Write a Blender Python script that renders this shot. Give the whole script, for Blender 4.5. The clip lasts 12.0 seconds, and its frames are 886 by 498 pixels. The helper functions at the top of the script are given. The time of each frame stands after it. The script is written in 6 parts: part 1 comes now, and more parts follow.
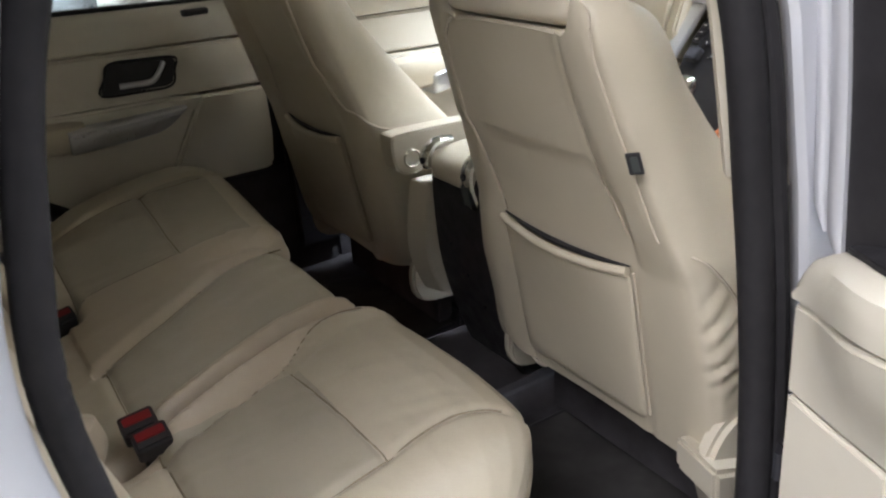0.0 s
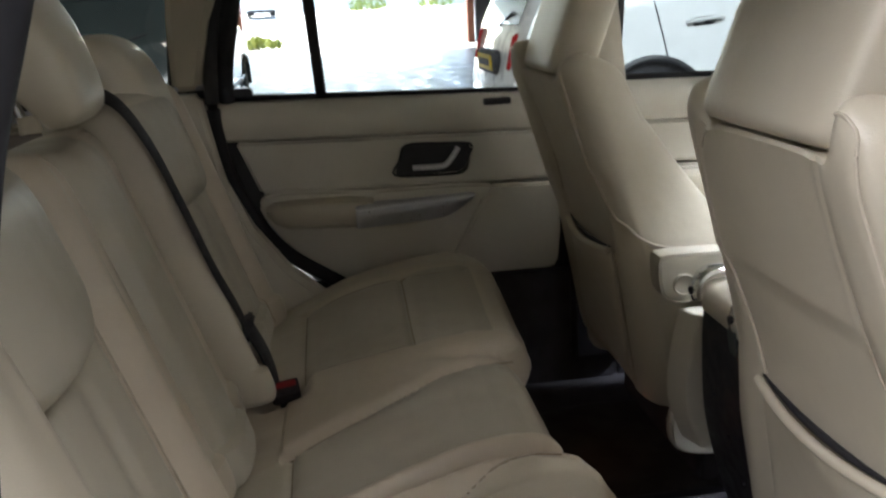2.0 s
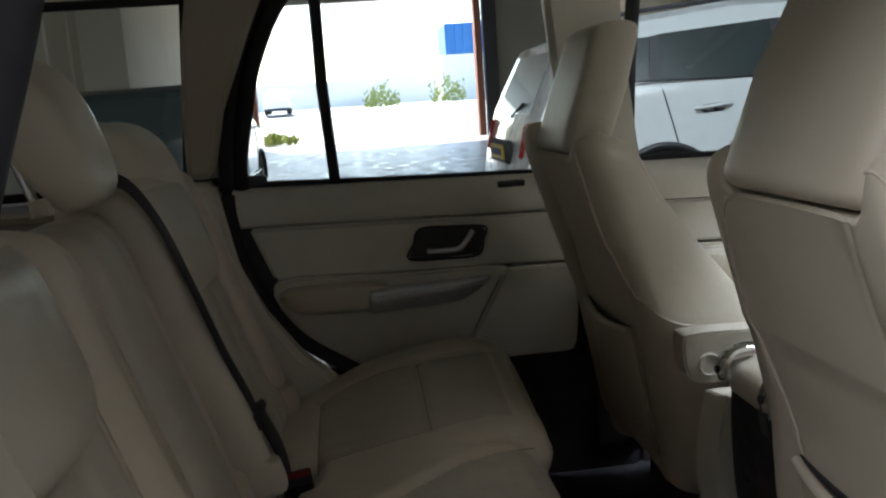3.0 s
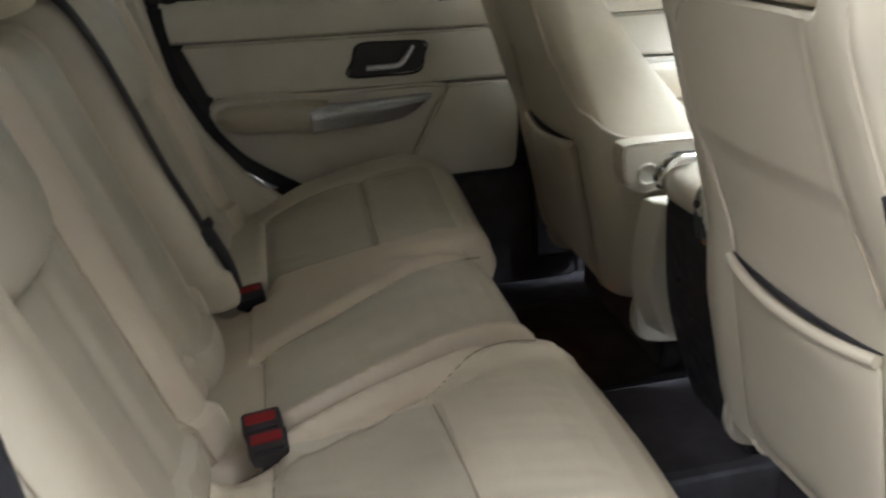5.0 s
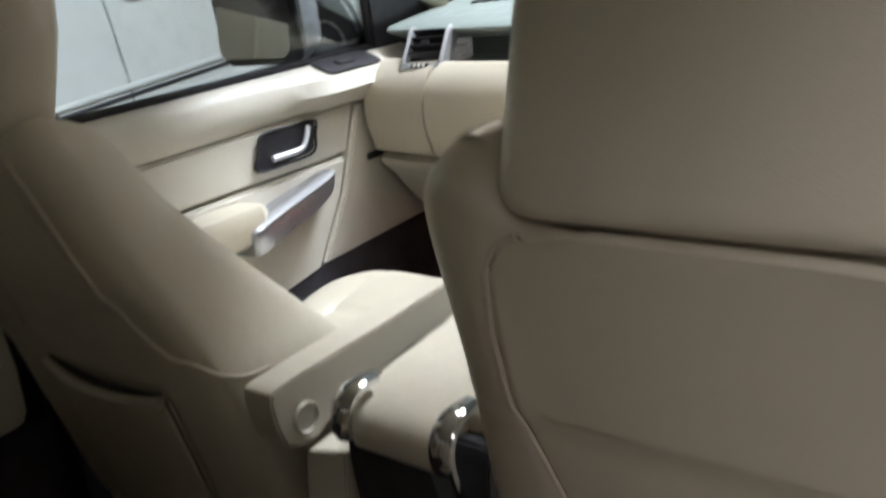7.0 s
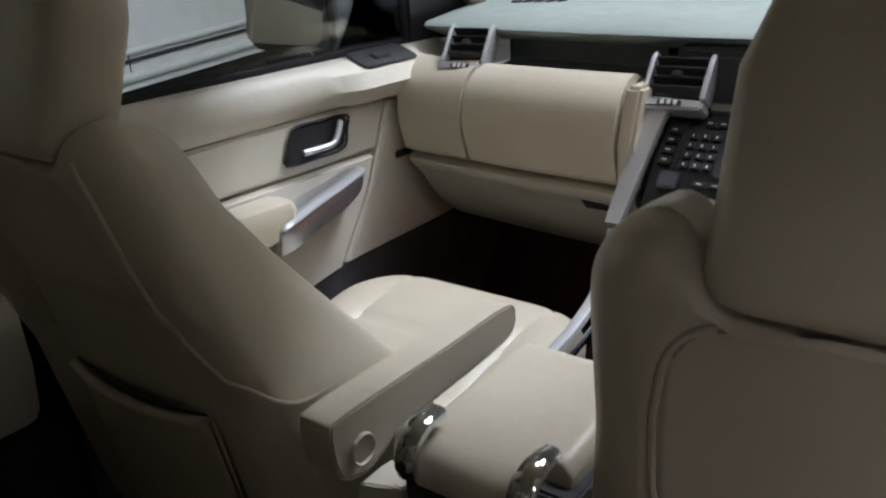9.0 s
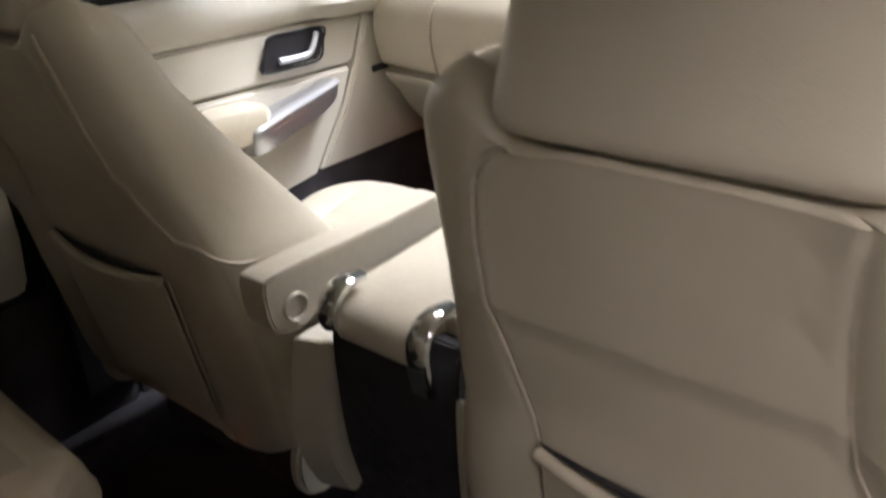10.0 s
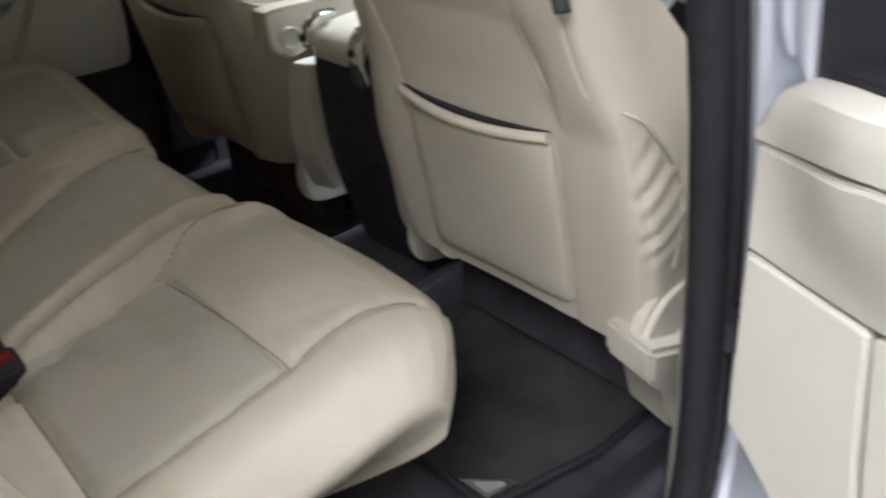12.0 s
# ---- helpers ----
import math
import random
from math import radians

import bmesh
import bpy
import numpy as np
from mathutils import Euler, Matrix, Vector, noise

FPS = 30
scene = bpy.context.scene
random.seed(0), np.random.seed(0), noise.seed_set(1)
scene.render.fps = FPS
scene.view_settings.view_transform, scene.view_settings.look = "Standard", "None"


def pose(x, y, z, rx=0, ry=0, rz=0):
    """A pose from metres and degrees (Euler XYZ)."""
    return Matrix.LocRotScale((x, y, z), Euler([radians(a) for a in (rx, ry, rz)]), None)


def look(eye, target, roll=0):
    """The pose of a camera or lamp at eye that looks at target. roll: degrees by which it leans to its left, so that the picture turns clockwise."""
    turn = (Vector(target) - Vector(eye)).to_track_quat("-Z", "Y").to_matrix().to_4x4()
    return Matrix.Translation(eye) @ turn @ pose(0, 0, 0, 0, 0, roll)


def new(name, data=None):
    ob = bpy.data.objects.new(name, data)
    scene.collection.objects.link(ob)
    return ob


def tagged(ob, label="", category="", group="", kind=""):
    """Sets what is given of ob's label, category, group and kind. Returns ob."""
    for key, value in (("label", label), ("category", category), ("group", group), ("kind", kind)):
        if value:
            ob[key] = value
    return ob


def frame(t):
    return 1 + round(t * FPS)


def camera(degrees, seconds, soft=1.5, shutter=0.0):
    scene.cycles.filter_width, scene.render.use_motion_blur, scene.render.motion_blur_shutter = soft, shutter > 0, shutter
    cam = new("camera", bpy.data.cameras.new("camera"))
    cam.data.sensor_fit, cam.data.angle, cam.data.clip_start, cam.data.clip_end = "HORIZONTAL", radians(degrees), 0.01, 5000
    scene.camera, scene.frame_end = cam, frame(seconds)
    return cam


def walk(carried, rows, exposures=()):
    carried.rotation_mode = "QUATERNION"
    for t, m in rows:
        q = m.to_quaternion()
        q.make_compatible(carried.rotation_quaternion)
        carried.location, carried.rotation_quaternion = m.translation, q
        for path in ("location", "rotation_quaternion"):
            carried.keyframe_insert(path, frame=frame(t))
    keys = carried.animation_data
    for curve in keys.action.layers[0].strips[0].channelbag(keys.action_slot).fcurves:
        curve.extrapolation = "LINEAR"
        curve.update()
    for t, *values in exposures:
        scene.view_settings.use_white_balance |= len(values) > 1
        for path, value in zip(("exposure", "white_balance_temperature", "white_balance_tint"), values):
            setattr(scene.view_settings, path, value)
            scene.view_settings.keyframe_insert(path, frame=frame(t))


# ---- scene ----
from mathutils.bvhtree import BVHTree

cam = camera(55.6, 12.0, soft=2.2, shutter=0.4)
PATH = [
    (0, (1.191, -0.644, 1.42), (-0.373, 0.306, 0.612), -4.2),
    (0.5, (1.151, -0.577, 1.396), (-0.484, 0.229, 0.575), -2.6),
    (1, (1.135, -0.5, 1.413), (-0.642, -0.095, 0.588), -2.7),
    (1.5, (1.105, -0.445, 1.404), (-0.737, -0.103, 0.705), -3.3),
    (2, (1.089, -0.426, 1.39), (-0.819, -0.201, 0.833), -3.0),
    (2.5, (1.079, -0.424, 1.379), (-0.864, -0.222, 0.951), -3.2),
    (3, (1.067, -0.425, 1.369), (-0.892, -0.217, 1.024), -4.0),
    (3.2, (1.065, -0.421, 1.376), (-0.885, -0.339, 0.936), -4.7),
    (4.8, (1.079, -0.452, 1.355), (-0.753, -0.195, 0.594), -4.1),
    (5, (1.077, -0.453, 1.353), (-0.749, -0.126, 0.606), -3.8),
    (5.5, (1.008, -0.455, 1.353), (-0.732, 0.178, 0.598), -3.3),
    (6, (0.846, -0.478, 1.37), (-0.666, 0.624, 0.663), -6.3),
    (6.5, (0.691, -0.457, 1.384), (-0.69, 0.806, 0.678), -6.5),
    (7, (0.531, -0.402, 1.413), (-0.675, 1.032, 0.714), -8.3),
    (7.2, (0.477, -0.387, 1.43), (-0.688, 1.1, 0.774), -8.1),
    (8.8, (0.405, -0.402, 1.481), (-0.743, 1.063, 0.75), -4.5),
    (9, (0.412, -0.409, 1.448), (-0.745, 1.044, 0.706), -4.1),
    (9.5, (0.462, -0.422, 1.437), (-0.72, 1.0, 0.675), -4.0),
    (10, (0.568, -0.446, 1.424), (-0.588, 0.935, 0.555), -2.7),
    (10.2, (0.626, -0.458, 1.408), (-0.556, 0.885, 0.506), -3.7),
    (10.5, (0.725, -0.48, 1.384), (-0.48, 0.843, 0.49), -4.2),
    (11, (0.902, -0.532, 1.35), (-0.496, 0.521, 0.382), -3.6),
    (11.5, (1.02, -0.578, 1.337), (-0.451, 0.335, 0.335), -5.9),
    (12, (1.091, -0.604, 1.323), (-0.245, 0.497, 0.321), -4.0),
]
EXPOSURES = [(0, 3.08, 6800, 13), (0.5, 3.2, 6800, 13), (1, 3.5, 6700, 12), (1.5, 3.3, 6500, 11), (2, 3.0, 6600, 13), (2.5, 2.54, 6450, 13), (3.2, 2.1, 6400, 12), (4.8, 3.37, 6550, 11), (5.5, 3.3, 6600, 10), (6, 3.1, 6550, 10), (6.5, 2.9, 6900, 11), (7, 2.42, 6800, 13), (8.8, 1.75, 6800, 17), (9.3, 1.72, 6750, 15), (10, 2.7, 7200, 19), (10.2, 2.98, 7100, 22), (10.5, 3.37, 6500, 14), (11, 3.68, 6400, 11), (11.5, 3.66, 6400, 11), (12, 3.27, 6400, 11)]
walk(cam, [(t, look(eye, target, roll)) for t, eye, target, roll in PATH], EXPOSURES)

# ---------------------------------------------------------------- world and light
ENV = Matrix()                          # the hall's own axes
RISE = pose(0, 0, 0, 3.5, 0, 0)         # round the car the floor rises a little towards its nose

world = bpy.data.worlds.new("world")
scene.world = world
world.use_nodes = True
wn, wl = world.node_tree.nodes, world.node_tree.links
sky = wn.new("ShaderNodeTexSky")
sky.sky_type, sky.sun_disc = "NISHITA", False
sky.sun_elevation, sky.sun_rotation = radians(48), radians(255)
wl.new(sky.outputs[0], wn["Background"].inputs[0])
wn["Background"].inputs[1].default_value = 0.15

sun = new("sun", bpy.data.lights.new("sun", "SUN"))
sun.data.energy, sun.data.angle, sun.data.color = 5.0, radians(0.6), (1, 0.96, 0.9)
sun.matrix_world = look((-20, -6, 24), (0, 0, 0))


def area(name, eye, target, sx, sy, watts, color=(1, 1, 1)):
    lamp = new(name, bpy.data.lights.new(name, "AREA"))
    lamp.data.shape, lamp.data.size, lamp.data.size_y = "RECTANGLE", sx, sy
    lamp.data.energy, lamp.data.color = watts, color
    lamp.matrix_world = RISE @ look(eye, target)
    return lamp


# added fill lamps standing in for daylight; roof and walls have no openings there
area("daylight_roof_behind", (2.3, -2.6, 4.3), (0.9, -0.3, 1.0), 2.2, 1.6, 29, (0.93, 0.95, 1.0))
area("daylight_roof_right", (2.3, 1.3, 4.8), (0.5, -0.5, 0.9), 1.6, 1.6, 14, (0.93, 0.95, 1.0))
area("daylight_side_window", (4.3, 1.0, 2.7), (0.4, -0.4, 1.0), 1.4, 1.0, 2.2, (0.92, 0.95, 1.0))
area("daylight_roof_front", (0.6, 2.9, 4.8), (-0.1, 0.9, 1.1), 1.4, 1.0, 84, (0.76, 0.88, 1.0))

# unseen lamp under the roof's front edge, added to brighten dash and door cards
dome = new("courtesy_light", bpy.data.lights.new("courtesy_light", "AREA"))
dome.data.shape, dome.data.size, dome.data.size_y, dome.data.energy, dome.data.color = "RECTANGLE", 0.22, 0.10, 0.10, (0.97, 0.96, 1.0)
dome.matrix_world = look((0.0, 0.47, 1.655), (-0.30, 1.05, 1.0))

# amber courtesy lamps in the footwells
for at, power in (((-0.21, 1.12, 0.745), 0.03), ((-0.34, 0.03, 0.60), 0.0009)):
    foot_lamp = new("footwell_lamp", bpy.data.lights.new("footwell_lamp", "POINT"))
    foot_lamp.data.energy, foot_lamp.data.color, foot_lamp.data.shadow_soft_size = power, (1, 0.22, 0.04), 0.012
    foot_lamp.location = at


# ---------------------------------------------------------------- materials
def material(name, color, rough=0.5, metal=0.0, var=0.12, scale=6.0, grain=0.0, grain_scale=300.0, coat=0.0,
             wear=0.0, wear_color=(0.1, 0.1, 0.1), wear_scale=12.0, rvar=0.1, kind="NOISE", spec=0.5):
    m = bpy.data.materials.new(name)
    m.use_nodes = True
    n, l = m.node_tree.nodes, m.node_tree.links
    b = n["Principled BSDF"]
    b.inputs["Metallic"].default_value = metal
    b.inputs["Coat Weight"].default_value = coat
    b.inputs["Specular IOR Level"].default_value = spec
    co = n.new("ShaderNodeTexCoord")

    def tex(s, detail=4.0):
        t = n.new("ShaderNodeTexNoise")
        t.inputs["Scale"].default_value, t.inputs["Detail"].default_value = s, detail
        l.new(co.outputs["Object"], t.inputs["Vector"])
        return t.outputs["Fac"]

    def ramp(value, a, c):
        r = n.new("ShaderNodeMapRange")
        r.inputs["From Min"].default_value, r.inputs["From Max"].default_value = 0.3, 0.7
        r.inputs["To Min"].default_value, r.inputs["To Max"].default_value = a, c
        l.new(value, r.inputs["Value"])
        return r.outputs[0]

    def mixc(fac, a, c):
        x = n.new("ShaderNodeMix")
        x.data_type = "RGBA"
        l.new(fac, x.inputs["Factor"])
        for socket, v in ((6, a), (7, c)):
            if isinstance(v, tuple):
                x.inputs[socket].default_value = (*v, 1)
            else:
                l.new(v, x.inputs[socket])
        return x.outputs[2]

    big = tex(scale)
    dark = tuple(c * (1 - var) for c in color)
    light = tuple(min(1.0, c * (1 + var)) for c in color)
    col = mixc(ramp(big, 0, 1), dark, light)
    if wear:
        w = tex(wear_scale, 8.0)
        r = n.new("ShaderNodeMapRange")
        r.inputs["From Min"].default_value, r.inputs["From Max"].default_value = 0.55, 0.75
        r.inputs["To Max"].default_value = wear
        l.new(w, r.inputs["Value"])
        col = mixc(r.outputs[0], col, wear_color)
    l.new(col, b.inputs["Base Color"])
    l.new(ramp(tex(scale * 5), max(0.02, rough - rvar), min(1, rough + rvar)), b.inputs["Roughness"])
    if grain:
        bump = n.new("ShaderNodeBump")
        bump.inputs["Strength"].default_value, bump.inputs["Distance"].default_value = grain, 0.002
        if kind == "CELLS":
            t = n.new("ShaderNodeTexVoronoi")
            t.feature = "DISTANCE_TO_EDGE"
            t.inputs["Scale"].default_value = grain_scale
            l.new(co.outputs["Object"], t.inputs["Vector"])
            fine = t.outputs["Distance"]
        else:
            fine = tex(grain_scale, 3.0)
        l.new(fine, bump.inputs["Height"])
        wide = n.new("ShaderNodeBump")
        wide.inputs["Strength"].default_value, wide.inputs["Distance"].default_value = 0.25, 0.006
        l.new(tex(26.0, 3.0), wide.inputs["Height"])
        l.new(wide.outputs[0], bump.inputs["Normal"])
        l.new(bump.outputs[0], b.inputs["Normal"])
    return m


CREAM = (0.566, 0.509, 0.408)
LEATHER = material("cream_leather", CREAM, 0.36, var=0.06, scale=5, grain=0.11, grain_scale=420, kind="CELLS",
                   wear=0.03, wear_color=(0.46, 0.38, 0.29), wear_scale=7, rvar=0.03)
PERFORATED = material("cream_leather_insert", (0.452, 0.413, 0.335), 0.42, var=0.07, scale=6, grain=0.16, grain_scale=500, kind="CELLS",
                      wear=0.2, wear_color=(0.4, 0.31, 0.22), wear_scale=9)
WORN = material("cream_leather_worn_rolls", (0.555, 0.48, 0.385), 0.38, var=0.05, scale=6, grain=0.11, grain_scale=420, kind="CELLS",
                wear=0.25, wear_color=(0.48, 0.36, 0.27), wear_scale=8, rvar=0.03)
PIPING = material("cream_piping", (0.58, 0.515, 0.425), 0.45, var=0.08, scale=30)
# dark brown that paints the shade in seams and beside piping
SEAM_SHADE = material("seam_line", (0.25, 0.205, 0.15), 0.8, var=0.2, scale=60)
STITCH = material("seam_thread", (0.45, 0.385, 0.30), 0.8, var=0.2, scale=60)
CREAM_PLASTIC = material("cream_plastic", (0.57, 0.525, 0.44), 0.5, var=0.05, scale=4, grain=0.12, grain_scale=600, wear=0.12, wear_color=(0.4, 0.34, 0.26))
DOOR_LEATHER = material("cream_door_leather", (0.64, 0.60, 0.52), 0.45, var=0.06, scale=4, grain=0.18, grain_scale=450, kind="CELLS",
                        wear=0.12, wear_color=(0.4, 0.33, 0.24))
HEADLINER = material("cream_headliner_cloth", (0.5, 0.46, 0.38), 0.9, var=0.06, scale=8, grain=0.3, grain_scale=700)
PILLAR_TRIM = material("beige_pillar_trim", (0.42, 0.37, 0.29), 0.7, var=0.06, scale=5, grain=0.15, grain_scale=600)
CARPET = material("black_carpet", (0.066, 0.062, 0.069), 0.95, var=0.25, scale=14, grain=0.9, grain_scale=900,
                  wear=0.35, wear_color=(0.05, 0.047, 0.043), wear_scale=18, spec=0.08)
MAT = material("charcoal_mat", (0.056, 0.054, 0.054), 0.95, var=0.3, scale=12, grain=0.9, grain_scale=800,
               wear=0.3, wear_color=(0.064, 0.060, 0.062), wear_scale=15, spec=0.08)
GREYTRIM = material("warm_grey_trim", (0.16, 0.15, 0.13), 0.7, var=0.08, scale=6, grain=0.15, grain_scale=500)
BROWN = material("brown_vinyl", (0.10, 0.062, 0.048), 0.6, var=0.12, scale=8, grain=0.2, grain_scale=300)
BLACK = material("black_plastic", (0.022, 0.021, 0.025), 0.5, var=0.15, scale=8, grain=0.1, grain_scale=500)
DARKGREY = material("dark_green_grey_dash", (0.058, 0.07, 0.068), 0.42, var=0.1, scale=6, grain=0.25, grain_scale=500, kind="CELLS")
# dash colour paled to paint the windscreen light along the top
DECK_LIT = material("green_grey_dash_top", (0.30, 0.345, 0.325), 0.5, var=0.08, scale=6, grain=0.25, grain_scale=500, kind="CELLS")
RUBBER = material("black_rubber", (0.019, 0.018, 0.021), 0.7, var=0.2, scale=10, grain=0.1, grain_scale=200, spec=0.3)
BELT = material("black_webbing", (0.020, 0.019, 0.022), 0.7, var=0.2, scale=20, grain=0.4, grain_scale=900)
CHROME = material("chrome", (0.75, 0.76, 0.78), 0.1, metal=1, var=0.03, rvar=0.04)
BRUSHED = material("brushed_aluminium", (0.52, 0.53, 0.56), 0.30, metal=0.85, var=0.03, scale=40, rvar=0.03)
SATIN = material("satin_silver", (0.60, 0.605, 0.63), 0.36, metal=0.6, var=0.03, rvar=0.02)
SILVER = material("silver_paint", (0.55, 0.56, 0.61), 0.32, metal=0.25, var=0.05, scale=3, coat=0.8, rvar=0.02)
WHITEPAINT = material("white_paint", (0.74, 0.76, 0.77), 0.28, var=0.03, scale=2, coat=0.9, wear=0.06, wear_color=(0.4, 0.38, 0.35), wear_scale=4, rvar=0.02)
DARKPAINT = material("dark_green_paint", (0.03, 0.04, 0.04), 0.25, var=0.1, coat=0.8, rvar=0.02)
RED = material("red_plastic", (0.20, 0.010, 0.012), 0.4, var=0.1, scale=30)
LAMP_RED = material("red_lens", (0.35, 0.01, 0.015), 0.12, var=0.2, scale=30, coat=1.0)
YELLOW = material("yellow_plate", (0.7, 0.5, 0.04), 0.4, var=0.05)
WOOD = material("cherry_wood_trim", (0.22, 0.07, 0.03), 0.2, var=0.3, scale=14, coat=0.9)
CONCRETE = material("worn_concrete", (0.2, 0.195, 0.185), 0.4, var=0.2, scale=0.6, grain=0.3, grain_scale=40, rvar=0.2,
                    wear=0.6, wear_color=(0.07, 0.07, 0.07), wear_scale=1.3)
WALL = material("cream_painted_wall", (0.55, 0.5, 0.41), 0.8, var=0.07, scale=0.7, grain=0.2, grain_scale=60, wear=0.2, wear_color=(0.36, 0.32, 0.25), wear_scale=2)
GREYWALL = material("grey_block_wall", (0.3, 0.3, 0.29), 0.85, var=0.1, scale=0.8, grain=0.3, grain_scale=50, wear=0.25, wear_color=(0.2, 0.19, 0.18), wear_scale=2)
STEEL = material("dark_steel", (0.05, 0.05, 0.06), 0.5, metal=0.4, var=0.15, scale=2)
BRICK = material("red_brick_jamb", (0.3, 0.12, 0.08), 0.85, var=0.2, scale=5, grain=0.4, grain_scale=60)
ASPHALT = material("yard_concrete", (0.36, 0.36, 0.35), 0.85, var=0.2, scale=0.8, grain=0.4, grain_scale=60)
BLUE = material("blue_container_paint", (0.02, 0.16, 0.45), 0.5, var=0.12, scale=2, wear=0.2, wear_color=(0.2, 0.12, 0.08))
GREEN = material("weed_leaves", (0.22, 0.26, 0.06), 0.7, var=0.4, scale=3)
PALEWALL = material("pale_render", (0.74, 0.73, 0.70), 0.85, var=0.08, scale=0.5, grain=0.2, grain_scale=40)
TYRE = material("tyre_rubber", (0.02, 0.02, 0.02), 0.8, var=0.2, scale=10)
ALLOY = material("alloy", (0.55, 0.56, 0.58), 0.3, metal=0.9, var=0.05)
GREENLCD = material("green_display", (0.02, 0.1, 0.03), 0.3)
_n = GREENLCD.node_tree.nodes["Principled BSDF"]
_n.inputs["Emission Color"].default_value, _n.inputs["Emission Strength"].default_value = (0.08, 0.65, 0.12, 1), 0.03
AMBER = material("amber_footwell_lamp", (0.6, 0.2, 0.05), 0.4)
TUBE = material("fluorescent_tube", (0.9, 0.9, 0.9), 0.4)
_n = TUBE.node_tree.nodes["Principled BSDF"]
_n.inputs["Emission Color"].default_value, _n.inputs["Emission Strength"].default_value = (1, 0.97, 0.9, 1), 5.0


def glass(name, tint, gloss):
    m = bpy.data.materials.new(name)
    m.use_nodes = True
    n, l = m.node_tree.nodes, m.node_tree.links
    n.remove(n["Principled BSDF"])
    t, g, mx, fr = (n.new(k) for k in ("ShaderNodeBsdfTransparent", "ShaderNodeBsdfGlossy", "ShaderNodeMixShader", "ShaderNodeFresnel"))
    t.inputs[0].default_value = (*tint, 1)
    g.inputs["Roughness"].default_value = gloss
    fr.inputs["IOR"].default_value = 1.3
    l.new(fr.outputs[0], mx.inputs[0])
    l.new(t.outputs[0], mx.inputs[1])
    l.new(g.outputs[0], mx.inputs[2])
    l.new(mx.outputs[0], n["Material Output"].inputs[0])
    return m


GLASS = glass("clear_car_glass", (0.9, 0.93, 0.91), 0.01)
DARKGLASS = glass("tinted_car_glass", (0.12, 0.14, 0.15), 0.02)


# ---------------------------------------------------------------- mesh helpers
def thing(name, label, category, group="", kind="", at=(0, 0, 0), env=False):
    ob = new(name)
    ob.empty_display_size = 0.1
    ob.matrix_world = (ENV if env else Matrix()) @ pose(*at)
    return tagged(ob, label, category, group, kind)


def part(name, bm, mat, parent=None, label="", smooth=True):
    bmesh.ops.recalc_face_normals(bm, faces=bm.faces[:])
    me = bpy.data.meshes.new(name)
    bm.to_mesh(me)
    bm.free()
    me.materials.append(mat)
    if smooth:
        me.shade_smooth()
        me.set_sharp_from_angle(angle=radians(38))
    ob = new(name, me)
    if parent:
        ob.parent = parent
    if label:
        ob["label"] = label
    return ob


def catmull(pts, per=8, closed=False):
    pts = [Vector(p) for p in pts]
    out, n = [], len(pts)
    for i in range(n if closed else n - 1):
        if closed:
            a, b, c, d = (pts[(i + k) % n] for k in (-1, 0, 1, 2))
        else:
            a, b, c, d = pts[max(i - 1, 0)], pts[i], pts[i + 1], pts[min(i + 2, n - 1)]
        for k in range(per):
            t = k / per
            out.append(0.5 * (2 * b + (c - a) * t + (2 * a - 5 * b + 4 * c - d) * t * t + (3 * b - a - 3 * c + d) * t ** 3))
    if not closed:
        out.append(pts[-1])
    return out


def loft(bm, rows, closed=True, caps=True):
    grid = [[bm.verts.new(p) for p in row] for row in rows]
    m = len(rows[0])
    for a, b in zip(grid, grid[1:]):
        for j in range(m if closed else m - 1):
            k = (j + 1) % m
            bm.faces.new((a[j], a[k], b[k], b[j]))
    if caps and closed:
        bm.faces.new(grid[0])
        bm.faces.new(grid[-1][::-1])
    return bm


def tube(pts, r, sides=8, flat=1.0, closed=False, bm=None, up=(0, 0, 1)):
    """A round or flattened bar along pts."""
    bm = bm or bmesh.new()
    pts = [Vector(p) for p in pts]
    n, rows = len(pts), []
    ref = Vector(up)
    for i, p in enumerate(pts):
        if closed:
            d = (pts[(i + 1) % n] - pts[i - 1]).normalized()
        else:
            d = (pts[min(i + 1, n - 1)] - pts[max(i - 1, 0)]).normalized()
        s = d.cross(ref)
        if s.length < 1e-3:
            s = d.cross(Vector((1, 0, 0)))
        s.normalize()
        w = s.cross(d)
        rr = r[i] if isinstance(r, (list, tuple)) else r
        rows.append([p + rr * (math.cos(a) * s + flat * math.sin(a) * w) for a in (2 * math.pi * k / sides for k in range(sides))])
    if closed:
        rows.append(rows[0])
        return loft(bm, rows, True, False)
    return loft(bm, rows)


